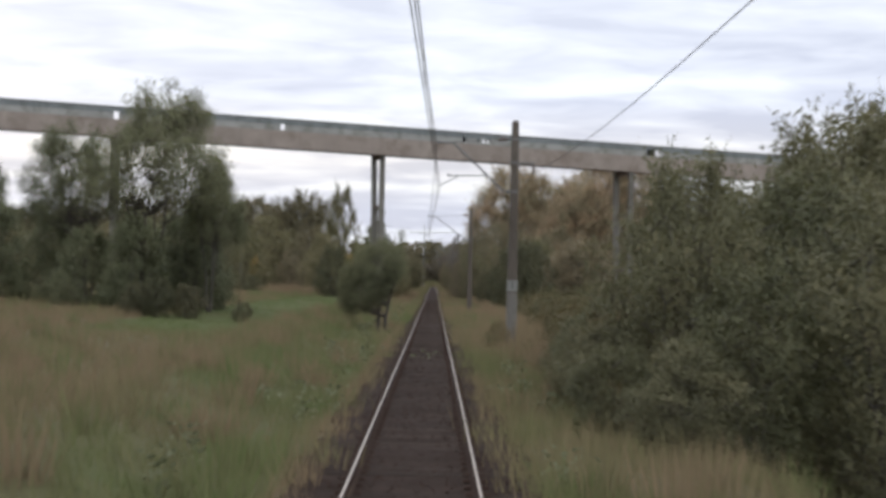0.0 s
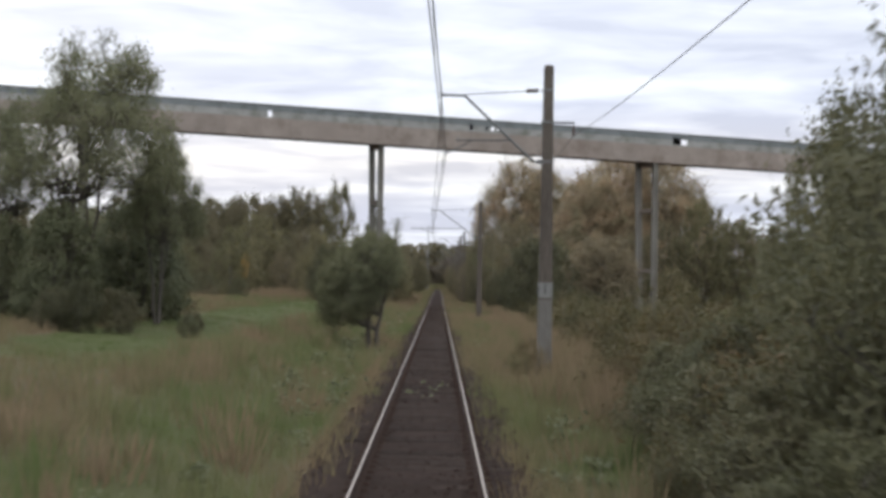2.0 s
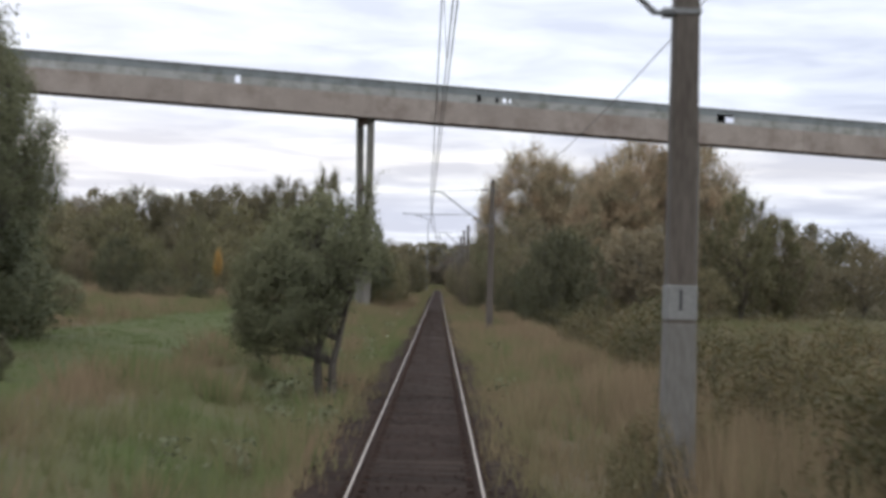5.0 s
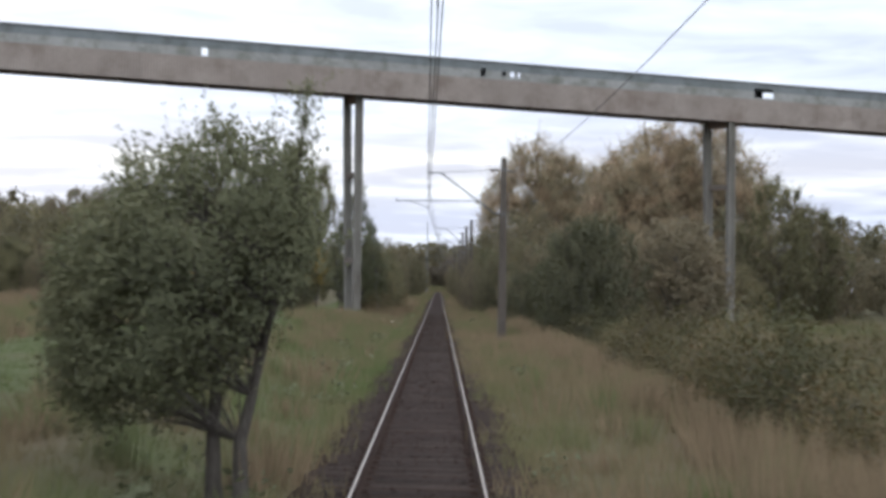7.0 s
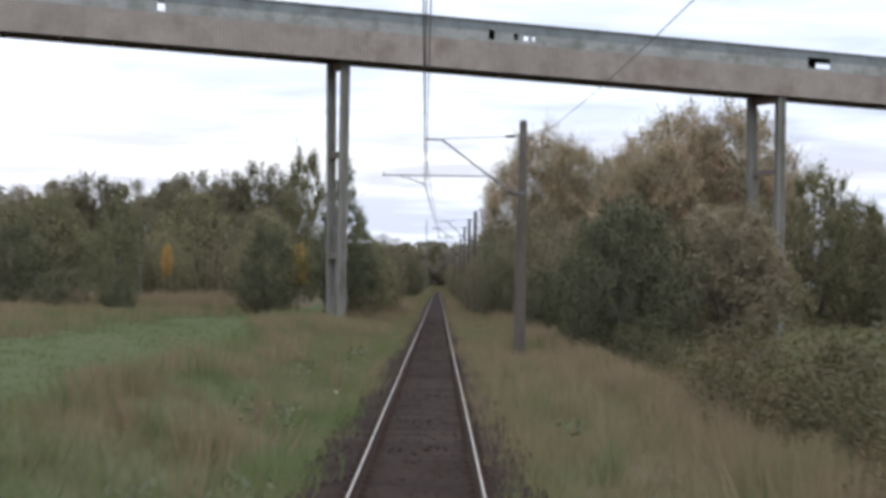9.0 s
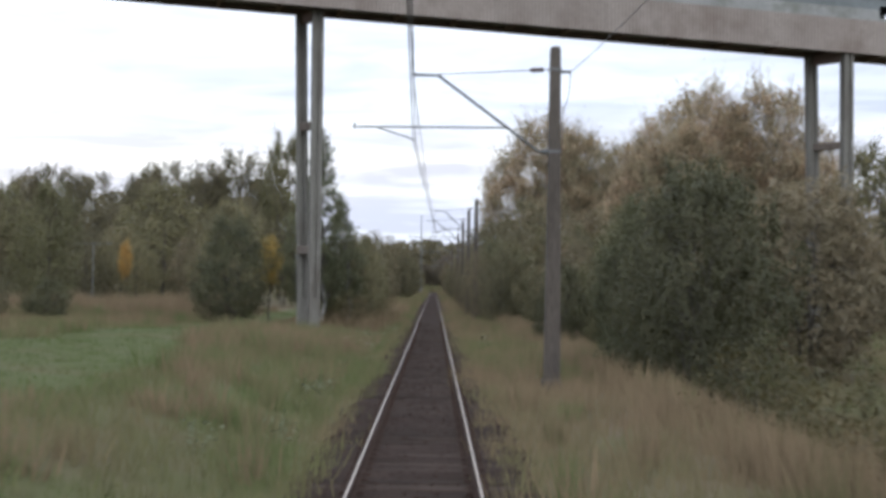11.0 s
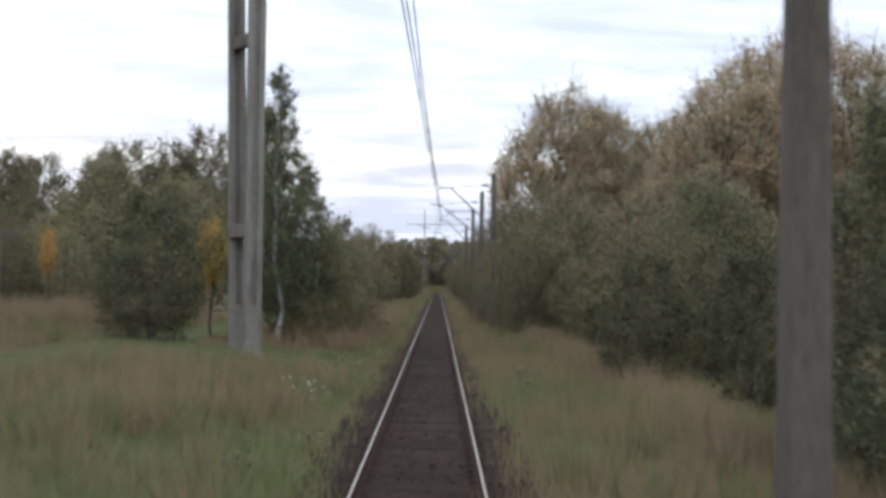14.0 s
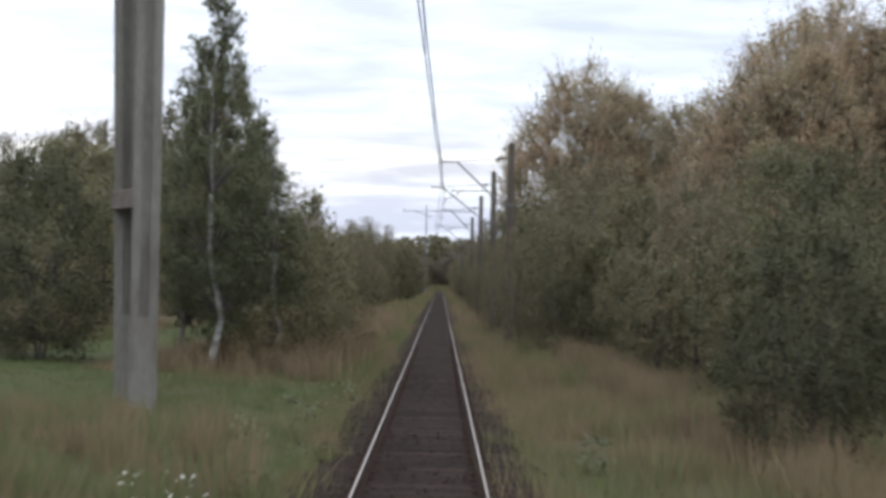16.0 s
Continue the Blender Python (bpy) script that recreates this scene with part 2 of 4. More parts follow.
M_WHITE = material("greyed_white_paint", ((0.1273, 0.1252, 0.1188), (0.1782, 0.1740, 0.1655)), 3, 24, 0.7, bump=0.1)
M_PIPE = material("grey_pipe_paint", ((0.075, 0.075, 0.072), (0.11, 0.11, 0.105)), 3, 24, 0.7, bump=0.1)
M_BLACK = material("black_paint", ((0.02, 0.02, 0.02), (0.035, 0.035, 0.035)), 3, 24, 0.7, bump=0.1)
M_RUST = material("stained_tie_concrete", ((0.085, 0.067, 0.056), (0.16, 0.132, 0.112)), 3, 24, 0.85, bump=0.3)
M_BARK = material("grey_brown_bark", ((0.03, 0.025, 0.02), (0.055, 0.047, 0.04), (0.085, 0.075, 0.063)), 3, 25, 0.95, bump=0.8, stretch=(1, 1, 0.25))
M_BIRCH = material("white_birch_bark", ((0.0450, 0.0413, 0.0375), (0.1800, 0.1725, 0.1575), (0.2850, 0.2700, 0.2550)), 3, 12, 0.85, bump=0.4, stretch=(0.6, 0.6, 3))
L_WILLOW = leaf_material("grey_green_willow_leaf", ((0.0789, 0.0851, 0.0432), (0.1271, 0.1309, 0.0702), (0.1753, 0.1701, 0.0945)))
L_DARK = leaf_material("dark_green_leaf", ((0.0853, 0.0897, 0.0491), (0.1394, 0.1406, 0.0754), (0.1893, 0.1773, 0.0964)), glow_through=0.45)
L_MIDDLE = leaf_material("deep_green_leaf", ((0.0880, 0.0833, 0.0427), (0.1440, 0.1307, 0.0660), (0.2002, 0.1687, 0.0853)), glow_through=0.45)
L_THICKET = leaf_material("thicket_leaf", ((0.0604, 0.0605, 0.0317), (0.0997, 0.0982, 0.0501), (0.1450, 0.1294, 0.0652)))
L_FOREST = leaf_material("forest_leaf", ((0.0786, 0.0719, 0.0409), (0.1232, 0.1071, 0.0606), (0.1788, 0.1358, 0.0770)), glow_through=0.5)
L_BROWN = leaf_material("browning_aspen_leaf", ((0.1701, 0.1666, 0.0988), (0.2998, 0.2392, 0.1497), (0.3971, 0.2546, 0.1572)), glow_through=0.5)
L_OLIVE = leaf_material("olive_shrub_leaf", ((0.0496, 0.0470, 0.0205), (0.0812, 0.0761, 0.0319), (0.1143, 0.0858, 0.0398), (0.1243, 0.0955, 0.0451)), value=0.3)
L_PALE = leaf_material("pale_silver_leaf", ((0.1148, 0.0936, 0.0552), (0.1914, 0.1561, 0.0989), (0.2450, 0.1805, 0.1110)), glow_through=0.45)
L_YELLOW = leaf_material("yellow_autumn_leaf", ((0.2758, 0.1620, 0.0420), (0.4392, 0.2701, 0.0748)), value=0.1)
L_RED = leaf_material("red_brown_autumn_leaf", ((0.0845, 0.0702, 0.0486), (0.1300, 0.1027, 0.0691)), value=0.2)
L_SCRUB = leaf_material("grey_olive_scrub_leaf", ((0.0755, 0.0749, 0.0401), (0.1268, 0.1163, 0.0601), (0.1961, 0.1460, 0.0781)))
L_COPSE = leaf_material("copse_leaf", ((0.0506, 0.0500, 0.0257), (0.0794, 0.0749, 0.0389), (0.1099, 0.0961, 0.0497)))
L_WEED = leaf_material("pale_weed_leaf", ((0.088, 0.094, 0.050), (0.140, 0.142, 0.086)), value=0.2, rough=0.85)
L_FLOWER = leaf_material("white_flower_heads", ((0.45, 0.44, 0.38), (0.65, 0.64, 0.58)), value=0.1)


# ---------------------------------------------------------------- mesh helpers
def mesh_from(name, verts, faces, mats, smooth=False):
    me = bpy.data.meshes.new(name)
    me.from_pydata(verts, [], faces)
    for m in mats if isinstance(mats, (list, tuple)) else [mats]:
        me.materials.append(m)
    if smooth:
        me.polygons.foreach_set("use_smooth", [True] * len(me.polygons))
    me.update()
    return me


def part(name, data, mat, parent=None, label="", at=None):
    """Links a bmesh or a mesh as one mesh object under a thing or a part."""
    if isinstance(data, bmesh.types.BMesh):
        me = bpy.data.meshes.new(name)
        data.to_mesh(me)
        data.free()
        me.materials.append(mat)
    else:
        me = data
    ob = new(name, me)
    if parent:
        ob.parent = parent
    if at is not None:
        ob.matrix_basis = at
    if label:
        tagged(ob, label)
    return ob


def thing(name, label, category, group="", kind="", at=None):
    ob = tagged(new(name), label, category, group, kind)
    ob.empty_display_size = 0.2
    if at is not None:
        ob.matrix_basis = at
    return ob


def box(bm, centre, size, turn=None):
    m = Matrix.Translation(centre) @ (turn or Matrix.Identity(4)) @ Matrix.Diagonal((*size, 1))
    return bmesh.ops.create_cube(bm, size=1, matrix=m)["verts"]


def bevel(bm, width, segments=1):
    bmesh.ops.bevel(bm, geom=bm.edges[:], offset=width, segments=segments, affect="EDGES", profile=0.5)


def tube(pts, radii, sides=6):
    """Vertices and faces of a round, tapering tube through points."""
    pts = [Vector(p) for p in pts]
    vs, fs = [], []
    for i, p in enumerate(pts):
        d = (pts[min(i + 1, len(pts) - 1)] - pts[max(i - 1, 0)])
        d = d.normalized() if d.length > 1e-9 else Vector((0, 0, 1))
        a = d.cross(Vector((0, 0, 1)) if abs(d.z) < 0.9 else Vector((1, 0, 0))).normalized()
        b = d.cross(a)
        r = radii[i] if hasattr(radii, "__len__") else radii
        for k in range(sides):
            w = 2 * math.pi * k / sides
            vs.append(tuple(p + a * (r * math.cos(w)) + b * (r * math.sin(w))))
    n = len(pts)
    for i in range(n - 1):
        for k in range(sides):
            k2 = (k + 1) % sides
            fs.append((i * sides + k, i * sides + k2, (i + 1) * sides + k2, (i + 1) * sides + k))
    fs.append(tuple(range(sides)))
    fs.append(tuple((n - 1) * sides + k for k in range(sides)))
    return vs, fs


def join(pieces):
    vs, fs = [], []
    for v, f in pieces:
        o = len(vs)
        vs.extend(v)
        fs.extend(tuple(i + o for i in q) for q in f)
    return vs, fs


def tube_mesh(name, pts, radii, mat, sides=6):
    return mesh_from(name, *tube(pts, radii, sides), mat, smooth=True)


# ---------------------------------------------------------------- ground
def smooth_step(a, b, x):
    t = np.clip((x - a) / (b - a), 0, 1)
    return t * t * (3 - 2 * t)


def ripple(x, y, seed=0.0):
    """A cheap, even wobble of about -1 to 1."""
    return (np.sin(0.31 * x + 0.17 * y + seed) + np.sin(-0.13 * x + 0.41 * y + 2.1 * seed + 1) + np.sin(0.07 * x - 0.11 * y + 3 * seed) + np.sin(0.9 * x + 0.63 * y + seed)) / 4


def ground_z(x, y):
    x, y = np.asarray(x, float), np.asarray(y, float)
    near = np.exp(-((y - 60) / 400.0) ** 2)
    shoulder = 4.3 + 0.9 * smooth_step(40, 65, y) + 0.15 * ripple(x * 0, y, 2)
    fall = 1.25 * smooth_step(shoulder, shoulder + 3.2, x) * (1 - 0.55 * smooth_step(120, 138, y))
    # the meadow lies above the track; it dips towards the pier
    left = -(0.55 - 0.40 * smooth_step(132, 142, y)) * smooth_step(2.4, 5.2, -x) - 0.40 * smooth_step(8, 17, -x)
    # the mown strip runs along a low swell
    left = left - 0.22 * np.exp(-((x + 10.2) / 2.8) ** 2) * smooth_step(50, 80, y) * (1 - smooth_step(148, 162, y))
    bump = 0.10 * ripple(x, y) * smooth_step(2.2, 4.0, np.abs(x))
    bed = -0.24 - 0.06 * smooth_step(1.5, 2.3, np.abs(x))
    return bed - (fall + left) * near + bump


def lawn_at(x, y):
    """1 on the mown strip through the meadow and on the short grass by the pier."""
    w = 1.2 * ripple(y * 0, y * 1.7, 1)
    w = 0.5 * w
    strip = smooth_step(-13.2 + w, -12.2 + w, x) * (1 - smooth_step(-7.6 + w, -6.4 + w, x)) * (0.15 + 0.85 * smooth_step(34, 62, y))
    lawn = 0.7 * smooth_step(138, 142, y + 1.5 * ripple(3 * x, 0 * y, 2)) * (1 - smooth_step(152, 158, y)) * smooth_step(-12, -9, x) * (1 - smooth_step(-2.5, -1.8, x))
    return np.maximum(strip, lawn)


def cover_at(x, y):
    """0: dry brown grass; 1: green grass."""
    x, y = np.asarray(x, float), np.asarray(y, float)
    edge = 0.66 * (1 - smooth_step(165, 195, y)) * smooth_step(-6.5, -4.0, x) * (1 - smooth_step(-1.9, -1.6, x))
    wild = 0.19 + 0.10 * smooth_step(-14, -7, x) * (1 - smooth_step(40, 70, y)) + 0.42 * ripple(0.8 * x, 0.32 * y, 4) + 0.22 * smooth_step(55, 90, y) * smooth_step(-16, -10, x) * (1 - smooth_step(-1, 1, x))
    right = (0.38 - 0.36 * smooth_step(28, 46, y)) * smooth_step(1, 2, x) * (1 - smooth_step(7, 12, x)) + 0.12 * smooth_step(8, 12, x)
    return np.clip(np.maximum.reduce([lawn_at(x, y), edge, wild]) + right, 0, 1)


def add_cover(me):
    n = len(me.vertices)
    co = np.empty(n * 3)
    me.vertices.foreach_get("co", co)
    co = co.reshape(-1, 3)
    a = me.attributes.new("cover", "FLOAT", "POINT")
    a.data.foreach_set("value", cover_at(co[:, 0], co[:, 1]))


def build_ground():
    side = np.concatenate([-np.geomspace(2500, 62, 16), np.arange(-60, -14, 1.6), np.arange(-14, 12, 0.5), np.arange(12, 61, 1.6), np.geomspace(62, 2500, 16)])
    along = np.concatenate([-np.geomspace(2500, 20, 12), np.arange(-15, 200, 1.2), np.arange(200, 420, 4.0), np.geomspace(425, 4500, 16)])
    xs, ys = np.meshgrid(side, along)
    zs = ground_z(xs, ys)
    w = len(side)
    verts = np.stack([xs.ravel(), ys.ravel(), zs.ravel()], 1).tolist()
    faces = [(j * w + i, j * w + i + 1, (j + 1) * w + i + 1, (j + 1) * w + i) for j in range(len(along) - 1) for i in range(w - 1)]
    me = mesh_from("ground", verts, faces, M_GROUND, smooth=True)
    add_cover(me)
    tagged(new("ground", me), "rough meadow ground of dry brown and green grass", "ground", kind="structure")


build_ground()


# ---------------------------------------------------------------- railway track
TRACK_END = 520.0
GAUGE_HALF = 0.795


def build_track():
    prof = [(-2.0, -0.40), (-1.6, -0.22), (-1.35, -0.165), (1.35, -0.165), (1.6, -0.22), (2.0, -0.40)]
    ys = np.concatenate([np.arange(-20, 260, 1.0), np.linspace(262, TRACK_END, 80)])
    verts, faces = [], []
    rng = np.random.default_rng(5)
    for y in ys:
        for k, (x, z) in enumerate(prof):
            verts.append((x + (rng.normal(0, 0.06) if k in (0, 1, 4, 5) else 0), y, z + rng.normal(0, 0.008)))
    n = len(prof)
    for j in range(len(ys) - 1):
        for i in range(n - 1):
            faces.append((j * n + i, j * n + i + 1, (j + 1) * n + i + 1, (j + 1) * n + i))
    me = mesh_from("ballast_bed", verts, faces, M_BALLAST, smooth=True)
    track = tagged(new("railway_track", me), "single broad-gauge railway track on dark sooty ballast", "railway track", kind="structure")
    head = [(-0.0130, -0.002), (-0.0110, 0.002), (0.0110, 0.002), (0.0130, -0.002)]
    body = [(0.030, -0.001), (0.036, -0.012), (0.034, -0.040), (0.009, -0.052), (0.009, -0.13), (0.066, -0.15), (0.066, -0.165), (-0.066, -0.165), (-0.066, -0.15), (-0.009, -0.13), (-0.009, -0.052), (-0.034, -0.040), (-0.036, -0.012), (-0.030, -0.001)]

    def extrude(profile):
        v, f = [], []
        m = len(profile)
        stops = (-20.0, 60.0, 140.0, 260.0, 500.0, TRACK_END)
        for y in stops:
            v.extend((x, y, z) for x, z in profile)
        for j in range(len(stops) - 1):
            f.extend((j * m + i, j * m + (i + 1) % m, (j + 1) * m + (i + 1) % m, (j + 1) * m + i) for i in range(m))
        return v, f

    body_me = mesh_from("rail", *extrude(body), M_RAIL)
    head_me = mesh_from("running_surface", *extrude(head), M_HEAD)
    for x in (-GAUGE_HALF, GAUGE_HALF):
        rail = part("rail", body_me, None, track, "rusty rail with a polished running surface", at=pose(x, 0, 0))
        part("running_surface", head_me, None, rail, "bright worn rail head")
    return track


track = build_track()


def build_stones():
    """Loose ballast over bed and sleeper ends, close to the line of view."""
    rng = np.random.default_rng(8)
    n = 11000
    x = rng.uniform(-1.75, 1.75, n)
    y = 10 + 150 * rng.random(n)
    keep = (np.abs(np.abs(x) - GAUGE_HALF) > 0.09)
    x, y = x[keep], y[keep]
    n = len(x)
    z = np.where(np.abs(x) > 1.45, -0.165 - (np.abs(x) - 1.45) * 0.22, -0.165)
    r = rng.uniform(0.02, 0.05, n)
    base = np.array([(1, 0, 0), (-0.5, 0.87, 0), (-0.5, -0.87, 0), (0.1, 0.1, 0.9), (-0.2, 0.1, -0.6)])
    tris = np.array([(0, 1, 3), (1, 2, 3), (2, 0, 3), (1, 0, 4), (2, 1, 4), (0, 2, 4)])
    a = rng.uniform(0, 6.28, n)
    c, s = np.cos(a), np.sin(a)
    b = np.repeat(base[None], n, 0) * rng.uniform(0.6, 1.3, (n, 5, 3))
    vx = (b[..., 0] * c[:, None] - b[..., 1] * s[:, None]) * r[:, None] + x[:, None]
    vy = (b[..., 0] * s[:, None] + b[..., 1] * c[:, None]) * r[:, None] + y[:, None]
    vz = b[..., 2] * r[:, None] * 0.6 + z[:, None] + 0.004
    verts = np.stack([vx, vy, vz], -1).reshape(-1, 3)
    faces = (tris[None] + 5 * np.arange(n)[:, None, None]).reshape(-1, 3)
    me = mesh_from("ballast_stones", verts.tolist(), faces.tolist(), M_STONE)
    tagged(part("ballast_stones", me, None, track), "dark loose ballast stones", kind="stuff")


build_stones()


# ---------------------------------------------------------------- overhead line
MASTS = [(3.27, 52.1, 8.74), (3.26, 113.65, 8.60), (3.25, 177.3, 8.70), (3.10, 193.0, 8.75), (3.10, 216.0, 8.9), (3.10, 243.0, 8.7), (3.2, 306.0, 8.7), (3.2, 370.0, 8.7)]
CONTACT_Z, MESSENGER_Z = 6.15, 7.86


def build_mast(x, y, top, pull, plate, feeder=True, stub=False):
    """A tapered concrete mast with its cantilever; pull: the contact wire's sideways place."""
    base = float(ground_z(x, y))
    mast = thing("catenary_mast", "weathered grey-brown concrete catenary mast beside the track", "catenary mast", "masts along the line", at=pose(x, y, 0))
    bm = bmesh.new()
    lo = base - 0.35
    for v in box(bm, (0, 0, (lo + top) / 2), (0.42, 0.42, top - lo)):
        if v.co.z > 0.5 * (lo + top):
            v.co.x *= 0.135 / 0.21
            v.co.y *= 0.135 / 0.21
    bevel(bm, 0.035, 2)
    part("post", bm, M_MAST, mast)
    bm = bmesh.new()
    box(bm, (-0.02, 0, lo + 0.36), (0.50, 0.48, 0.72))
    bevel(bm, 0.06, 2)
    part("foundation", bm, M_MAST, mast, "rounded concrete footing")
    bm = bmesh.new()
    box(bm, (0, 0, top + 0.02), (0.22, 0.22, 0.05))
    bevel(bm, 0.01)
    part("cap", bm, M_MAST, mast)
    # cantilever
    tip_x = (0.86 if pull > 0 else 0.24) - x
    end_x = (0.18 if pull > 0 else -0.43) - x
    reg_z = 6.60 if pull > 0 else 6.53
    low_z = 5.99 if pull > 0 else 5.92
    strut = part("strut", tube_mesh("strut", [(-0.16, 0, low_z), (-0.40, 0, low_z), (tip_x, 0, MESSENGER_Z), (end_x, 0, MESSENGER_Z + 0.01)], 0.042, M_STEEL), None, mast, "dull steel cantilever tube")
    part("hinge", tube_mesh("hinge", [(-0.10, 0, low_z), (-0.30, 0, low_z)], 0.07, M_STEEL, 8), None, strut)
    tie = part("tie_rod", tube_mesh("tie_rod", [(-0.13, 0, 8.05), (-0.6, 0, 8.03), (tip_x, 0, MESSENGER_Z + 0.03)], 0.014, M_WIRE, 5), None, mast)
    ins = [(-0.30 - 0.05 * k, 0, 8.05 - 0.003 * k) for k in range(8)]
    part("insulator", tube_mesh("insulator", ins, [0.05, 0.075, 0.045, 0.075, 0.045, 0.075, 0.045, 0.06], M_INSULATOR, 8), None, tie, "dark ribbed insulator")
    f = (low_z - reg_z) / (low_z - MESSENGER_Z)
    start = -0.40 + f * (tip_x + 0.40)
    far = (0.64 - x) if pull > 0 else (-1.95 - x)
    reg = part("registration_arm", tube_mesh("registration_arm", [(start, 0, reg_z), (far, 0, reg_z - 0.03)], 0.026, M_STEEL), None, mast)
    part("end_fitting", tube_mesh("end_fitting", [(far + 0.05, 0, reg_z - 0.08), (far + 0.05, 0, reg_z + 0.09)], 0.02, M_STEEL), None, reg)
    hold = (1.05 - x) if pull > 0 else (-1.29 - x)
    part("steady_arm", tube_mesh("steady_arm", [(hold, 0, reg_z - 0.05), ((hold + pull - x) / 2, 0, 6.34), (pull - x, 0, CONTACT_Z + 0.02)], 0.02, M_STEEL), None, reg)
    if feeder:
        bm = bmesh.new()
        box(bm, (0.28, 0, 7.13), (0.98, 0.08, 0.06))
        bevel(bm, 0.012)
        arm = part("feeder_bracket", bm, M_STEEL, mast, "short steel cross arm")
        drop = [(0.74, 0, 7.1 - 0.05 * k) for k in range(8)]
        part("insulator", tube_mesh("insulator", drop, [0.015, 0.02, 0.05, 0.03, 0.055, 0.03, 0.05, 0.03], M_INSULATOR, 8), None, arm, "hanging insulator")
    if stub:
        bm = bmesh.new()
        box(bm, (0.16, 0, 8.0), (0.5, 0.08, 0.07))
        bevel(bm, 0.012)
        part("feeder_bracket", bm, M_STEEL, mast, "short steel end bracket")
        part("down_lead", tube_mesh("down_lead", [(0.40, 0, 7.98), (0.36, -0.02, 7.4), (0.20, -0.02, 6.9), (0.19, -0.02, 5.9)], 0.012, M_WIRE, 5), None, mast)
    for z in (low_z, 8.05, 7.13)[:3 if feeder else 2]:
        bm = bmesh.new()
        w = 2 * (0.21 + (0.135 - 0.21) * (z - lo) / (top - lo)) + 0.03
        box(bm, (0, 0, z), (w, w, 0.07))
        part("clamp_band", bm, M_STEEL, mast)
    if plate:
        bm = bmesh.new()
        w = 2 * (0.21 + (0.135 - 0.21) * (2.3 - lo) / (top - lo))
        box(bm, (0, 0, 2.3), (w + 0.012, w + 0.012, 0.46))
        bevel(bm, 0.02)
        foot = bmesh.new()
        z0, z1 = lo + 0.74, 2.06
        for v in box(foot, (0, 0, (z0 + z1) / 2), (1, 1, z1 - z0)):
            w2 = 2 * (0.21 + (0.135 - 0.21) * (v.co.z - lo) / (top - lo)) + 0.008
            v.co.x *= w2
            v.co.y *= w2
        bevel(foot, 0.034, 2)
        part("painted_section", foot, M_LIME, mast, "lower mast faded with worn limewash")
        pl = part("number_panel", bm, M_WHITE, mast, "white painted number panel with dark bars")
        bm = bmesh.new()
        box(bm, (-0.02, -w / 2 - 0.009, 2.33), (0.035, 0.004, 0.26))
        part("number_bar", bm, M_BLACK, pl)
    return mast


for i, (mx, my, mt) in enumerate(MASTS):
    build_mast(mx, my, mt, 0.3 if i % 2 == 0 else -0.34, plate=(i == 0), feeder=(i == 0), stub=(i == 1))


def sagging(p, q, sag, n=12):
    p, q = Vector(p), Vector(q)
    return [p.lerp(q, k / n) - Vector((0, 0, 4 * sag * (k / n) * (1 - k / n))) for k in range(n + 1)]


def build_wires():
    spans = [(-11.0, 3.3)] + [(m[1], m[0]) for m in (MASTS[0], MASTS[1], MASTS[2], MASTS[5], MASTS[6], MASTS[7])] + [(434.0, 3.2), (498.0, 3.2)]
    side = lambda i: (-0.60 if i == 0 else -0.39 if i == 2 else -0.34) if i % 2 == 0 else 0.3
    hang = lambda i: (-0.55 if i == 0 else -0.41) if i % 2 == 0 else 0.2
    mess, cont, feed = [], [], []
    drops = []
    for i in range(len(spans) - 1):
        (y0, x0), (y1, x1) = spans[i], spans[i + 1]
        m = sagging((hang(i), y0, MESSENGER_Z), (hang(i + 1), y1, MESSENGER_Z), 0.85)
        c = sagging((side(i), y0, CONTACT_Z), (side(i + 1), y1, CONTACT_Z), 0.03)
        mess += m[(1 if i else 0):]
        cont += c[(1 if i else 0):]
        if i < 2:
            feed += sagging((x0 + 0.74, y0, 6.6 if i == 0 else 6.75), (x1 + (0.74 if i == 0 else 0.4), y1, 6.75 if i == 0 else 7.98), 0.7)[(1 if i else 0):]
        if y0 < 250:
            drops += [(m[k], c[k]) for k in range(1, 12, 2)]
    line = thing("overhead_wires", "dark overhead contact and messenger wires hung from the masts", "overhead wire", kind="structure")
    part("messenger_wire", tube_mesh("messenger_wire", mess, 0.013, M_WIRE, 5), None, line)
    part("contact_wire", tube_mesh("contact_wire", cont, 0.011, M_WIRE, 5), None, line)
    twin = [p + Vector((0.06, 0, 0)) for p in cont]
    part("contact_wire", tube_mesh("contact_wire", twin, 0.011, M_WIRE, 5), None, line)
    part("feeder_wire", tube_mesh("feeder_wire", feed, 0.010, M_WIRE, 5), None, line, "thick feeder wire along the mast tops")
    for p, q in drops:
        part("dropper", tube_mesh("dropper", [p, q], 0.005, M_WIRE, 4), None, line)


build_wires()


# ---------------------------------------------------------------- conveyor gallery on concrete piers
GALLERY_SLOPE = 0.236
GALLERY_TURN = math.degrees(math.atan(GALLERY_SLOPE))
GALLERY_FALL = -0.0235
GALLERY_Y = 145.45


def gallery_frame():
    """Local x along the gallery, y across it, z up; origin over the pier beside the track at the underside."""
    m = pose(-6.12, GALLERY_Y, 16.02, 0, 0, GALLERY_TURN)
    shear = Matrix.Identity(4)
    shear[2][0] = GALLERY_FALL / 1.0
    return m @ shear


GAL = gallery_frame()
GAL_HALF = 1.6
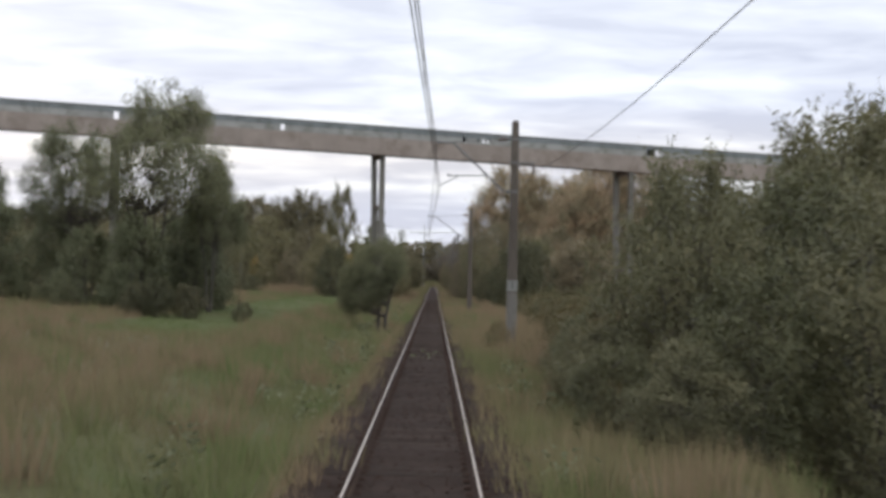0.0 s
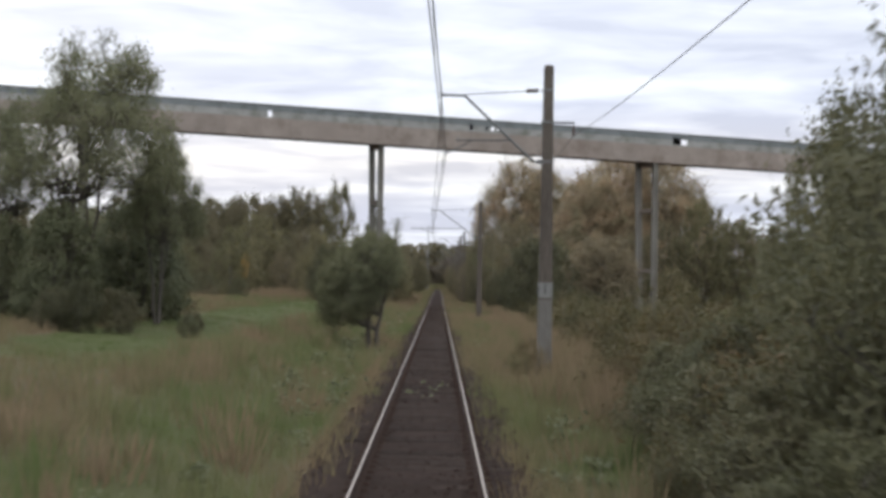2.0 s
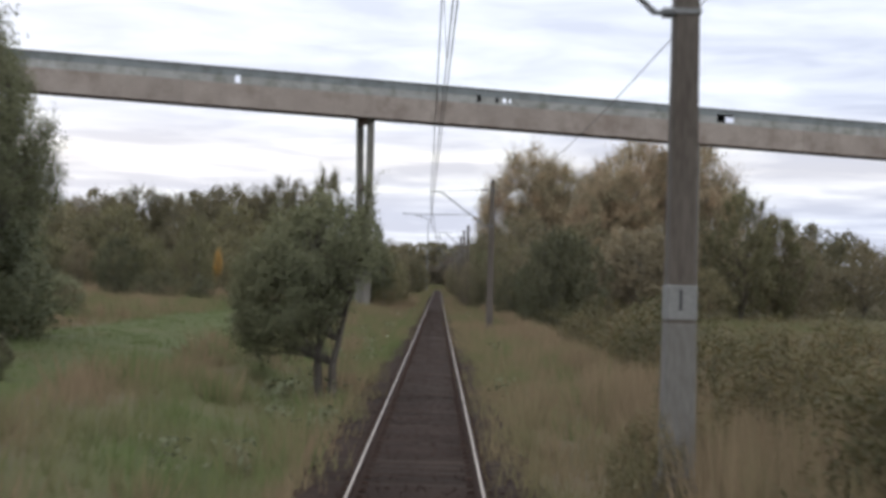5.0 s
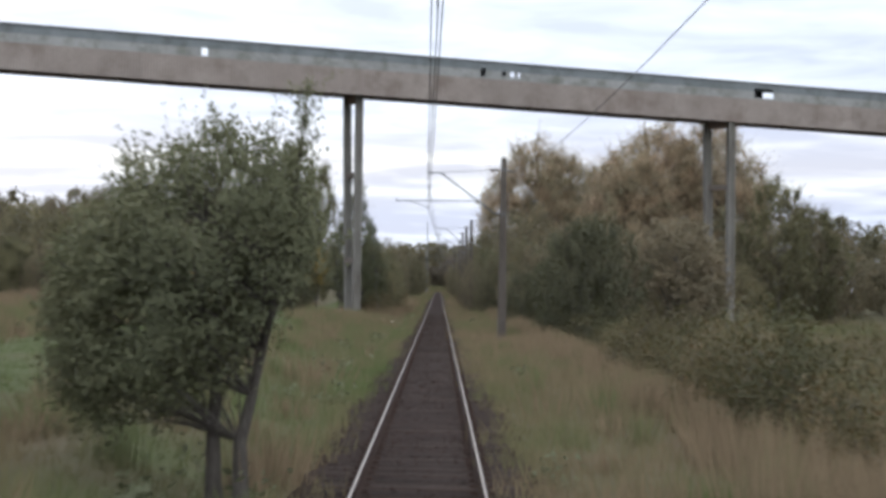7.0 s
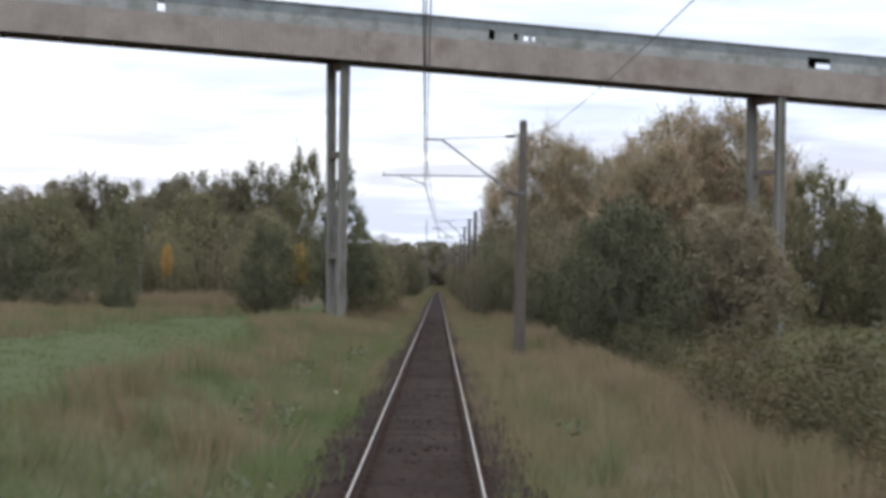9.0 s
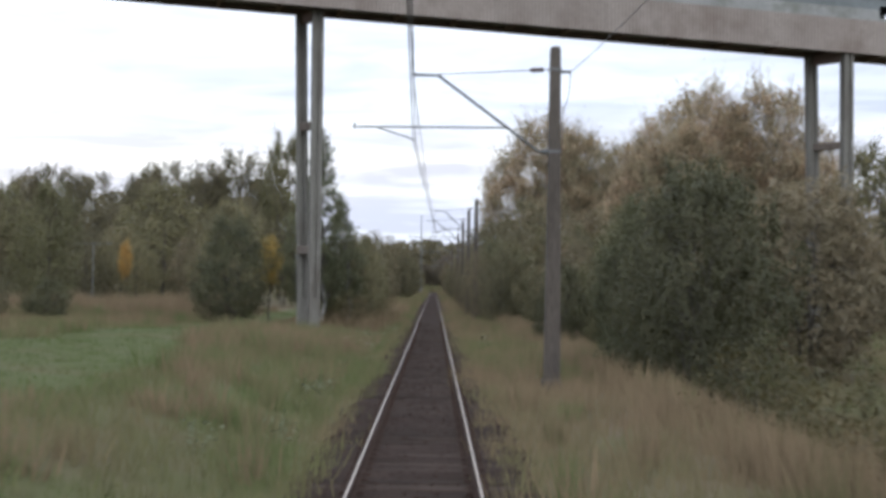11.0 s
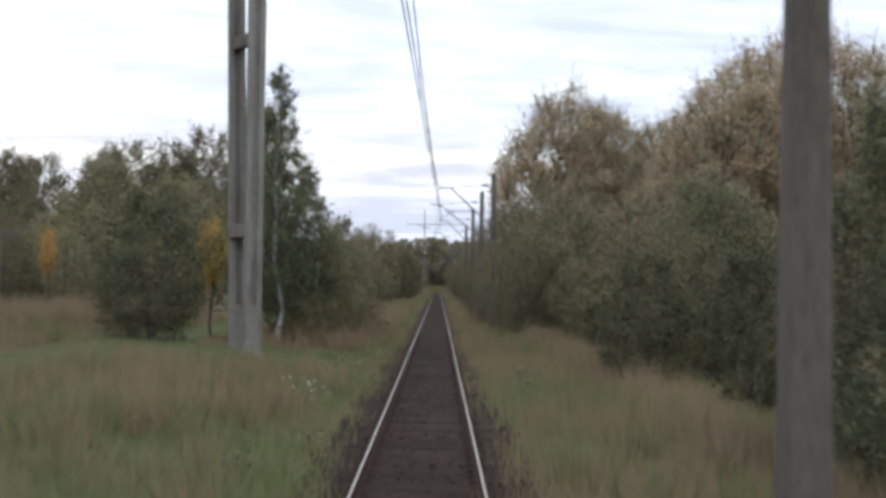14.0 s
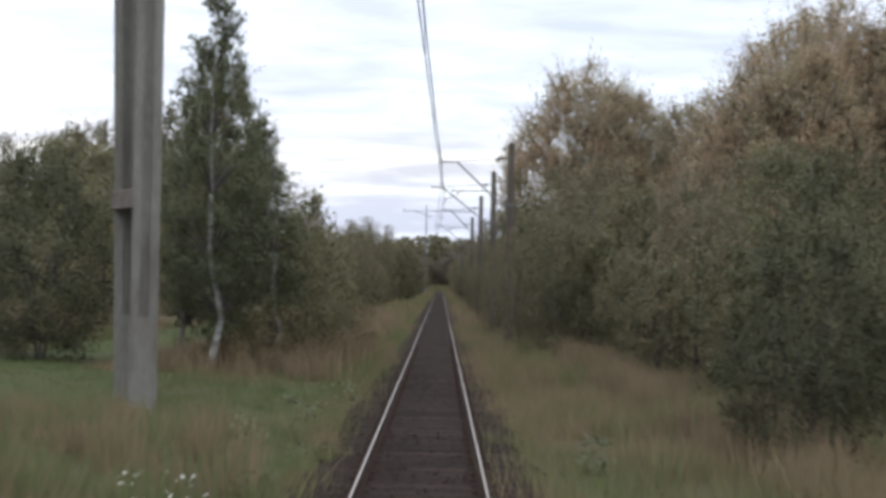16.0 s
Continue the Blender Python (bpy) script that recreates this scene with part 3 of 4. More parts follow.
# openings: distance along, width, sill, head
OPENINGS = [(-10.8, 0.42, 1.80, 2.40), (9.2, 0.36, 1.85, 2.45), (10.75, 0.30, 1.95, 2.3), (11.4, 0.30, 1.95, 2.3), (11.95, 0.25, 1.95, 2.3), (31.5, 1.6, 1.85, 2.55), (-28.0, 0.5, 1.72, 2.5), (-44.0, 0.5, 1.72, 2.5)]

FAR_OPENINGS = [(-10.6, 1.0, 1.72, 2.90), (10.4, 0.7, 1.72, 2.3), (12.45, 1.7, 1.72, 2.90), (33.3, 2.4, 1.72, 2.84), (-27.8, 1.0, 1.72, 2.85), (-43.8, 1.0, 1.72, 2.85)]


def build_gallery():
    g = thing("conveyor_gallery", "long raised conveyor gallery with brown-grey panels and grey-green upper sheets", "conveyor bridge", at=pose(-6.12, GALLERY_Y, 16.02))
    span0, span1, step = -75.0, 81.0, 3.0

    def slab(name, x0, x1, y0, y1, z0, z1, mat, parent, chamfer=0.012):
        bm = bmesh.new()
        box(bm, ((x0 + x1) / 2, (y0 + y1) / 2, (z0 + z1) / 2), (x1 - x0, y1 - y0, z1 - z0))
        if chamfer:
            bevel(bm, chamfer)
        bm.transform(Matrix.Translation((6.12, -GALLERY_Y, -16.02)) @ GAL)
        return part(name, bm, mat, parent)

    slab("floor_slab", span0, span1, -1.5, 1.5, 0.30, 0.45, M_CONCRETE, g, 0)
    for s in (-1, 1):
        slab("girder", span0, span1, s * 1.5 - 0.1, s * 1.5 + 0.1, 0.0, 0.29, M_FLANGE, g, 0.01)
    slab("roof", span0, span1, -GAL_HALF - 0.12, GAL_HALF + 0.12, 2.92, 3.02, M_ROOF, g, 0.02)
    rng = random.Random(3)
    for s in (-1, 1):
        y0, y1 = (s * GAL_HALF - 0.05, s * GAL_HALF + 0.05)
        x = span0
        while x < span1 - 0.1:
            d = rng.uniform(-0.003, 0.003)
            slab("wall_panel", x + 0.004, x + step - 0.004, y0 + d, y1 + d, -0.14 if s < 0 else 0.11, 1.70, M_PANEL, g, 0.006)
            # upper sheets are cut where an opening stands
            cuts = sorted((a - w / 2, a + w / 2, z0, z1) for a, w, z0, z1 in (OPENINGS if s < 0 else FAR_OPENINGS) if x <= a < x + step)
            for z0, z1, mat, nm in ((1.70, 2.32, M_STRIP, "pale_sheet"), (2.32, 2.92, M_SHEET, "upper_sheet")):
                u = x
                for a, b, c0, c1 in cuts:
                    if c1 <= z0 or c0 >= z1:
                        continue
                    a, b = max(a, x + 0.02), min(b, x + step - 0.02)
                    if a - u > 0.03:
                        slab(nm, u + 0.004, a, y0 + 0.02, y1 - 0.02, z0 + 0.004, z1, mat, g, 0)
                    if c0 > z0 + 0.02:
                        slab(nm, a, b, y0 + 0.02, y1 - 0.02, z0 + 0.004, c0, mat, g, 0)
                    if c1 < z1 - 0.02:
                        slab(nm, a, b, y0 + 0.02, y1 - 0.02, c1, z1, mat, g, 0)
                    u = b
                slab(nm, u + 0.004, x + step - 0.004, y0 + 0.02, y1 - 0.02, z0 + 0.004, z1, mat, g, 0)
            x += step
    x = span0 + 1.5
    while x < span1:
        slab("cross_beam", x - 0.08, x + 0.08, -1.4, 1.4, 0.02, 0.29, M_FLANGE, g, 0)
        x += 3.0
    return g


build_gallery()


def leg_mesh(height, sink):
    """A concrete leg of I-shaped section, solid at its foot."""
    bm = bmesh.new()
    w, g, d = 0.27, 0.09, 0.10
    prof = [(-w, -w), (-g, -w), (-g, -w + d), (g, -w + d), (g, -w), (w, -w), (w, w), (g, w), (g, w - d), (-g, w - d), (-g, w), (-w, w)]
    rings = []
    for z in (1.7, height):
        rings.append([bm.verts.new((x, y, z)) for x, y in prof])
    n = len(prof)
    for i in range(n):
        bm.faces.new((rings[0][i], rings[0][(i + 1) % n], rings[1][(i + 1) % n], rings[1][i]))
    bm.faces.new(rings[1])
    bm.faces.new(list(reversed(rings[0])))
    box(bm, (0, 0, (1.7 - sink) / 2), (2 * w, 2 * w, 1.7 + sink))
    return bm


def build_pier(legs):
    (ax, ay), (bx, by) = legs
    cx, cy = (ax + bx) / 2, (ay + by) / 2
    along = (cx + 6.12) * math.sqrt(1 + GALLERY_SLOPE ** 2)
    top = 16.02 + GALLERY_FALL * along
    base = float(ground_z(cx, cy))
    pier = thing("gallery_pier", "tall twin-legged grey concrete pier carrying the conveyor gallery", "pier", "piers of the gallery", at=pose(cx, cy, 0))
    dx, dy = (bx - ax) / 2, (by - ay) / 2
    ang = math.atan2(dy, dx)
    long = math.hypot(dx, dy) * 2
    for s in (-1, 1):
        bm = leg_mesh(top - 0.02, -base + 0.4)
        for v in bm.verts:
            v.co.x -= 0.014 * min(v.co.z - top, 0) * (1.5 if s < 0 else 0.1)
        bm.transform(Matrix.Translation((s * dx, s * dy, 0)) @ pose(0, 0, 0, 0, 0, GALLERY_TURN))
        part("leg", bm, M_CONCRETE, pier)
    turn = Matrix.Rotation(ang, 4, "Z")
    for z, h, mat in ((4.08, 0.40, M_RUST), (10.25, 0.40, M_RUST), (top - 0.32, 0.52, M_FLANGE)):
        bm = bmesh.new()
        box(bm, (0, 0, z), (long - 0.3, 0.26, h), turn)
        bevel(bm, 0.02)
        part("cross_tie", bm, mat, pier, "stained concrete cross tie" if mat == M_RUST else "")
    bm = bmesh.new()
    box(bm, (0, 0, base - 0.22), (long + 1.2, 1.2, 0.3), turn)
    bevel(bm, 0.04)
    part("footing", bm, M_CONCRETE, pier)
    return pier


for legs in (((-6.69, 146.4), (-5.71, 144.9)), ((20.82, 152.4), (22.35, 150.9)), ((-33.9, 139.8), (-32.8, 137.6)), ((48.3, 159.0), (49.8, 157.4))):
    build_pier(legs)


# ---------------------------------------------------------------- plants
def leaf_cloud(rng, centres, size, flat=0.0, aspect=1.7, kite=True, out=None, even=0.62):
    """Small pointed leaves, one at each centre, turned at random; out: the way the foliage faces there, to which the leaves' normals lean."""
    n = len(centres)
    u = rng.normal(size=(n, 3))
    u[:, 2] *= 1 - flat
    u /= np.linalg.norm(u, axis=1)[:, None] + 1e-9
    w = rng.normal(size=(n, 3))
    v = np.cross(u, w)
    v /= np.linalg.norm(v, axis=1)[:, None] + 1e-9
    if out is None:
        out = np.tile((0.0, -0.2, 1.0), (n, 1))
    face = np.cross(u, v)
    v = np.where(np.sum(face * out, axis=1)[:, None] < 0, -v, v)
    face = np.cross(u, v)
    nor = out * even + face * (1 - even)
    nor /= np.linalg.norm(nor, axis=1)[:, None] + 1e-9
    s = size * rng.uniform(0.6, 1.35, (n, 1))
    a, b = u * s * aspect * 0.5, v * s * 0.5
    if kite:
        verts = np.stack([centres - a, centres - b - a * 0.1, centres + a, centres + b - a * 0.1], 1).reshape(-1, 3)
        return verts, np.arange(4 * n).reshape(-1, 4), np.repeat(nor, 4, 0)
    verts = np.stack([centres + a, centres + b * 1.15, centres - a], 1).reshape(-1, 3)
    return verts, np.arange(3 * n).reshape(-1, 3), np.repeat(nor, 3, 0)


def leaf_mesh(name, v, f, nor, mat):
    me = mesh_from(name, v.tolist(), f.tolist(), mat, smooth=True)
    me.normals_split_custom_set_from_vertices(nor.tolist())
    return me


def crown_radius(shape, s):
    if shape == "round":
        return np.sqrt(np.clip(1 - (2 * s - 0.95) ** 2 / 1.1, 0.02, 1))
    if shape == "cone":
        return np.clip(1.05 * (1 - s) ** 0.8, 0.04, 1) * np.clip(0.5 + 3 * s, 0, 1)
    if shape == "bush":
        return np.sqrt(np.clip(1 - s ** 2, 0.03, 1))
    if shape == "tall":
        return np.clip(np.sin(np.pi * (0.12 + 0.82 * s)) ** 0.7, 0.05, 1)
    if shape == "willow":
        return np.clip(1.0 - 0.42 * smooth_step(0.42, 0.62, s), 0.05, 1) * np.sqrt(np.clip(1.02 - s ** 6, 0.02, 1))
    return np.clip(np.sin(np.pi * (0.2 + 0.72 * s)) ** 0.6, 0.05, 1)


def make_plant(name, label, category, seed, height, width, crown_from, shape, clumps, leaves, leaf, leaf_mat, bark, stems=1, clump=0.14, droop=0.0,
               spread=0.25, twigs=3, group="", trunk=0.018, rise=0.45, kite=False, aspect=1.9, off=0.0, fork=0.05, limbs=1.0, spray=0, reach=0.1, leader=None, fore=0.0):
    """A trunk (or several stems), branches out to every clump of the crown, and the leaves of the clumps round their twigs."""
    rng = np.random.default_rng(seed)
    top = thing(name, label, category, group)
    R = width / 2
    # lobes make the outline uneven
    lobe_a = rng.uniform(0, 6.28, 5)
    lobe_h = rng.uniform(0.1, 0.95, 5)

    def uneven(a, s):
        k = 0.78
        for la, lh in zip(lobe_a, lobe_h):
            k = k + 0.34 * np.exp(-((np.angle(np.exp(1j * (a - la)))) ** 2) / 0.6 - ((s - lh) ** 2) / 0.05)
        return k

    # stems
    stem_lines, pieces = [], []
    for k in range(stems):
        a = 6.28 * k / stems + rng.uniform(-0.5, 0.5)
        lean = (0.0 if stems == 1 else rng.uniform(0.25, 0.6) * (0.4 if stems == 2 else 1)) * R
        foot = np.array([math.cos(a), math.sin(a), 0]) * (0.0 if stems == 1 else fork * R)
        tip_h = height * (0.93 if stems == 1 else rng.uniform(0.7, 0.92))
        pts = []
        for j in range(7):
            f = j / 6
            wob = rng.normal(0, 0.012 * height, 2) * (f > 0)
            pts.append((foot[0] + math.cos(a) * lean * f ** 1.5 + wob[0], foot[1] + math.sin(a) * lean * f ** 1.5 + wob[1], -0.25 + (tip_h + 0.25) * f))
        r0 = trunk * height * (1.0 if stems == 1 else 0.6)
        pieces.append(tube(pts, [r0 * (1.25 if j == 0 else 1 - 0.93 * j / 6) for j in range(7)], 8))
        stem_lines.append(np.array(pts))
    # clumps
    n = clumps
    s = rng.random(n * 3)
    keep = rng.random(n * 3) < (0.25 + 0.75 * crown_radius(shape, s))
    s = s[keep][:n]
    n = len(s)
    a = rng.uniform(0, 6.28, n)
    rad = R * crown_radius(shape, s) * uneven(a, s) * (0.35 + 0.65 * rng.random(n) ** 0.45)
    zc = height * (crown_from + (1 - crown_from) * s)
    c = np.stack([rad * np.cos(a) + off * (1 - s) ** 0.7, rad * np.sin(a) + fore * R, zc + rng.normal(0, 0.02 * height, n)], 1)
    bits, leaf_pts, leaf_out = [], [], []
    core = np.array([0, 0, height * (crown_from + 0.3 * (1 - crown_from))])
    cr = clump * width
    for i in range(n):
        line = stem_lines[int(rng.integers(len(stem_lines)))] if stems > 1 else stem_lines[0]
        want = max(0.12 * height, 0.9 * crown_from * height, zc[i] - (0.55 - droop * 0.3) * rad[i] - 0.05 * height)
        j = int(np.argmin(np.abs(line[:, 2] - want)))
        p0 = line[max(j, 1)]
        p2 = c[i]
        p1 = (p0 + p2) / 2 + np.array([0, 0, (0.10 + 0.12 * droop) * np.linalg.norm(p2 - p0)])
        ts = (0, 0.5, 1)
        pts = [tuple((1 - t) ** 2 * p0 + 2 * t * (1 - t) * p1 + t * t * p2) for t in ts]
        rb = 0.0035 * height * rng.uniform(0.6, 1.1)
        bare = rng.random() > limbs
        if not bare:
            bits.append(tube(pts, [rb, rb * 0.6, rb * 0.25], 3))
        out = p2 - np.array([0, 0, zc[i] - 0.35 * height])
        out = out / (np.linalg.norm(out) + 1e-9)
        m = leaves // max(twigs, 1)
        for k in range(twigs):
            d = out * 0.6 + rng.normal(0, 0.55, 3) + np.array([0, 0, rise * (0.5 + s[i]) - 1.4 * droop])
            d /= np.linalg.norm(d) + 1e-9
            ln = cr * rng.uniform(0.7, 1.5)
            t = rng.random(m) ** 0.8
            pts = p2 + d * (ln * t)[:, None] + rng.normal(0, spread * cr, (m, 3)) * (1.1 - 0.75 * t)[:, None]
            leaf_pts.append(pts)
            own = (pts - p2) / (cr + 1e-9)
            whole = (pts - core) / np.array([R, R, 0.6 * height])
            leaf_out.append(0.55 * own + 0.8 * whole + np.array([0, 0, 0.25]))
            side = np.cross(d, rng.normal(size=3))
            side *= 0.45 * rb / (np.linalg.norm(side) + 1e-9)
            if not bare:
                bits.append(([tuple(p2 - side), tuple(p2 + side), tuple(p2 + d * ln)], [(0, 1, 2)]))
    fine_pts = []
    # thin shoots that stand out of the crown, with few leaves
    outer = np.argsort(zc + 0.6 * rad)[-max(n // 2, 1):]
    for k in range(spray):
        i = outer[int(rng.integers(len(outer)))]
        d = np.array([0.35 * math.cos(a[i]), 0.35 * math.sin(a[i]), 1.0 - 1.2 * droop]) + rng.normal(0, 0.22, 3)
        d /= np.linalg.norm(d)
        ln = reach * height * rng.uniform(0.6, 1.3)
        side = np.cross(d, rng.normal(size=3))
        side *= 0.0012 * height / (np.linalg.norm(side) + 1e-9)
        bits.append(([tuple(c[i] - side), tuple(c[i] + side), tuple(c[i] + d * ln)], [(0, 1, 2)]))
        t = rng.uniform(0.15, 1.05, 16)
        fine_pts.append(c[i] + d * (ln * t)[:, None] + rng.normal(0, 0.005 * height, (16, 3)))
    if leader:
        # one long thin leader above the crown, with sparse sprigs
        tip = np.array(leader)
        root = np.array([tip[0] * 0.35, tip[1] * 0.35, height * 0.35])
        bend = (root + tip) / 2 + np.array([0.12, 0, 0])
        curve = lambda t: (1 - t) ** 2 * root + 2 * t * (1 - t) * bend + t * t * tip
        pieces.append(tube([tuple(curve(k / 6)) for k in range(7)], [0.035 - 0.005 * k for k in range(7)], 5))
        for k in range(130):
            p = curve(rng.uniform(0.45, 1.0))
            d = np.array([rng.normal(0, 0.6), rng.normal(0, 0.6), rng.uniform(0.2, 1.0)])
            ln = 0.42 * rng.uniform(0.5, 1.2)
            fine_pts.append(p + d * (ln * rng.uniform(0.1, 1.0, 16))[:, None] + rng.normal(0, 0.03, (16, 3)))
            bits.append(([tuple(p), tuple(p + np.array([0.006, 0.006, 0])), tuple(p + d * ln)], [(0, 1, 2)]))
    part("trunk", mesh_from("trunk", *join(pieces), bark, smooth=True), None, top)
    if bits:
        tagged(part("branchwork", mesh_from("branchwork", *join(bits), M_BARK), None, top), kind="stuff")
    lp = np.concatenate(leaf_pts)
    lp[:, 2] = np.maximum(lp[:, 2], 0.05)
    lo = np.concatenate(leaf_out)
    lo /= np.linalg.norm(lo, axis=1)[:, None] + 1e-9
    v, f, nor = leaf_cloud(rng, lp, leaf, aspect=aspect, kite=kite, out=lo)
    if fine_pts:
        v2, f2, nor2 = leaf_cloud(rng, np.concatenate(fine_pts), min(leaf * 0.6, 0.11), aspect=aspect, kite=kite)
        f2 = f2 + len(v)
        v, f, nor = np.concatenate([v, v2]), np.concatenate([f, f2]), np.concatenate([nor, nor2])
    part("crown", leaf_mesh("crown", v, f, nor, leaf_mat), None, top)
    return top


def place(proto, x, y, height=None, wide=1.0, turn=0.0, deep=1.0):
    """A plant at its place on the ground, scaled to its height."""
    k = (height / proto["tall"]) if height else 1.0
    m = Matrix.Translation((x, y, float(ground_z(x, y)) - 0.03)) @ Matrix.Rotation(turn, 4, "Z") @ Matrix.Diagonal((k * wide, k * wide * deep, k, 1))
    if not proto["used"]:
        proto["used"] = 1
        proto.matrix_basis = m
        return proto
    new_one = copy_thing(proto, m)
    # copy_thing keeps the first one's scale, which is part of m here
    new_one.matrix_basis = m
    return new_one


def proto(*args, **kw):
    p = make_plant(*args, **kw)
    p["tall"] = args[4]
    p["used"] = 0
    return p


P_WILLOW = proto("willow_tree", "tall airy grey-green willow with several stems at the meadow edge", "tree", 11, 13.0, 10.0, 0.50, "willow", 200, 180, 0.092, L_WILLOW, M_BARK, stems=5, clump=0.10, droop=0.1, off=1.5, twigs=5, aspect=2.6, spread=0.42, limbs=0.75, spray=110, reach=0.09)
P_WILLOW_SMALL = proto("willow_bush", "bushy grey-green willow thicket beside the tall willow", "bush", 12, 7.0, 6.0, 0.02, "bush", 190, 54, 0.15, L_WILLOW, M_BARK, stems=4, clump=0.13, twigs=3, aspect=2.2, spread=0.45, limbs=0.5, spray=50)
P_SMALL = proto("small_tree", "small dense dark green tree with two short trunks beside the track", "tree", 13, 4.6, 3.5, 0.26, "round", 250, 170, 0.044, L_DARK, M_BARK, stems=2, clump=0.12, twigs=5, trunk=0.046, kite=True, off=-1.32, fork=0.1, spread=0.35, spray=260, reach=0.17, leader=(0.95, 0.0, 5.6))
P_BIRCH = proto("birch_tree", "slender birch with drooping grey-green foliage and white trunk", "tree", 14, 11.0, 4.4, 0.16, "cone", 170, 120, 0.08, L_DARK, M_BIRCH, clump=0.12, droop=0.5, twigs=4, trunk=0.0095, limbs=0.5, fore=0.45, spray=90, reach=0.06)
P_ASPEN = proto("aspen_tree", "tall browning aspen with thin upright twigs at the top", "tree", 15, 21.0, 13.0, 0.02, "tall", 520, 66, 0.225, L_BROWN, M_BARK, clump=0.09, twigs=3, trunk=0.010, rise=1.7, spread=0.55, limbs=0.25, spray=1000, reach=0.13)
P_FOREST = proto("forest_tree", "dark green-brown broadleaf tree at the edge of the wood", "tree", 16, 19.0, 9.5, 0.03, "tall", 300, 26, 0.28, L_FOREST, M_BARK, clump=0.12, twigs=2, trunk=0.010, rise=1.5, spread=0.45, limbs=0.2, spray=170, reach=0.13)
P_FOREST2 = proto("forest_tree", "rounded olive-green broadleaf tree at the edge of the wood", "tree", 17, 11.5, 9.0, 0.02, "crown", 180, 30, 0.225, L_FOREST, M_BARK, clump=0.13, twigs=2, trunk=0.012, rise=0.9, spread=0.6, limbs=0.2, spray=90, reach=0.14)
P_DARKWOOD = proto("forest_tree", "dark green rounded tree in the wood", "tree", 27, 11.5, 9.0, 0.02, "tall", 200, 30, 0.23, L_MIDDLE, M_BARK, clump=0.12, twigs=2, trunk=0.012, rise=1.1, spread=0.45, limbs=0.2, spray=90, reach=0.14)
P_FAR = proto("lineside_tree", "rounded olive tree along the far stretch of the line", "tree", 23, 12.0, 9.0, 0.02, "crown", 130, 22, 0.48, L_FOREST, M_BARK, clump=0.15, twigs=2, trunk=0.012, rise=0.8, spread=0.4, limbs=0.1)
P_THICKET = proto("thicket_tree", "dense dark green young tree in the lineside thicket", "tree", 18, 6.1, 4.6, 0.02, "crown", 200, 66, 0.103, L_THICKET, M_BARK, stems=4, clump=0.14, twigs=4, trunk=0.012, rise=1.0, spread=0.42, limbs=0.5, spray=130, reach=0.19)
P_SCRUB = proto("scrub_tree", "grey-olive young tree in the scrub past the gallery", "tree", 24, 6.1, 4.8, 0.02, "crown", 190, 50, 0.13, L_SCRUB, M_BARK, stems=4, clump=0.13, twigs=2, trunk=0.012, rise=1.5, spread=0.32, limbs=0.3, spray=170, reach=0.16)
P_COPSE = proto("copse_tree", "mid-green bushy young tree on the embankment foot", "tree", 33, 6.1, 4.8, 0.02, "crown", 200, 60, 0.11, L_COPSE, M_BARK, stems=4, clump=0.13, twigs=3, trunk=0.012, rise=1.5, spread=0.34, limbs=0.3, spray=170, reach=0.16)
P_SHRUB = proto("shrub", "low olive-brown shrub in the rough ground", "bush", 19, 2.5, 3.4, 0.0, "bush", 110, 32, 0.073, L_OLIVE, M_BARK, stems=6, clump=0.16, twigs=2, trunk=0.012, rise=1.0, spread=0.45, limbs=0.35, spray=30, reach=0.16)
P_NEAR = proto("shrub", "rank olive-brown shrub with thin dry shoots beside the track", "bush", 29, 2.5, 3.2, 0.0, "bush", 120, 52, 0.052, L_OLIVE, M_BARK, stems=6, clump=0.15, twigs=4, trunk=0.010, rise=1.5, spread=0.28, limbs=0.5, spray=120, reach=0.22)
P_POPLAR = proto("poplar_tree", "dark green tree with many upright shoots behind the pier", "tree", 30, 13.0, 9.0, 0.02, "tall", 220, 50, 0.20, L_MIDDLE, M_BARK, stems=3, clump=0.10, twigs=3, trunk=0.010, rise=1.8, spread=0.35, limbs=0.3, spray=420, reach=0.13)
P_PALE = proto("pale_willow", "pale silvery willow bush turning brown", "bush", 20, 7.4, 6.0, 0.02, "tall", 190, 64, 0.14, L_PALE, M_BARK, stems=4, clump=0.13, twigs=3, rise=0.8, aspect=2.4, spread=0.45, limbs=0.4, spray=200, reach=0.15)
P_YELLOW = proto("yellow_tree", "small bright yellow autumn tree before the wood", "tree", 21, 6.0, 2.2, 0.48, "round", 60, 80, 0.10, L_YELLOW, M_BARK, clump=0.30, twigs=4, spread=0.5)
P_RED = proto("autumn_tree", "red-brown autumn tree far along the line", "tree", 22, 10.0, 9.0, 0.05, "round", 150, 24, 0.6, L_RED, M_BARK, clump=0.16, twigs=2, limbs=0.2)


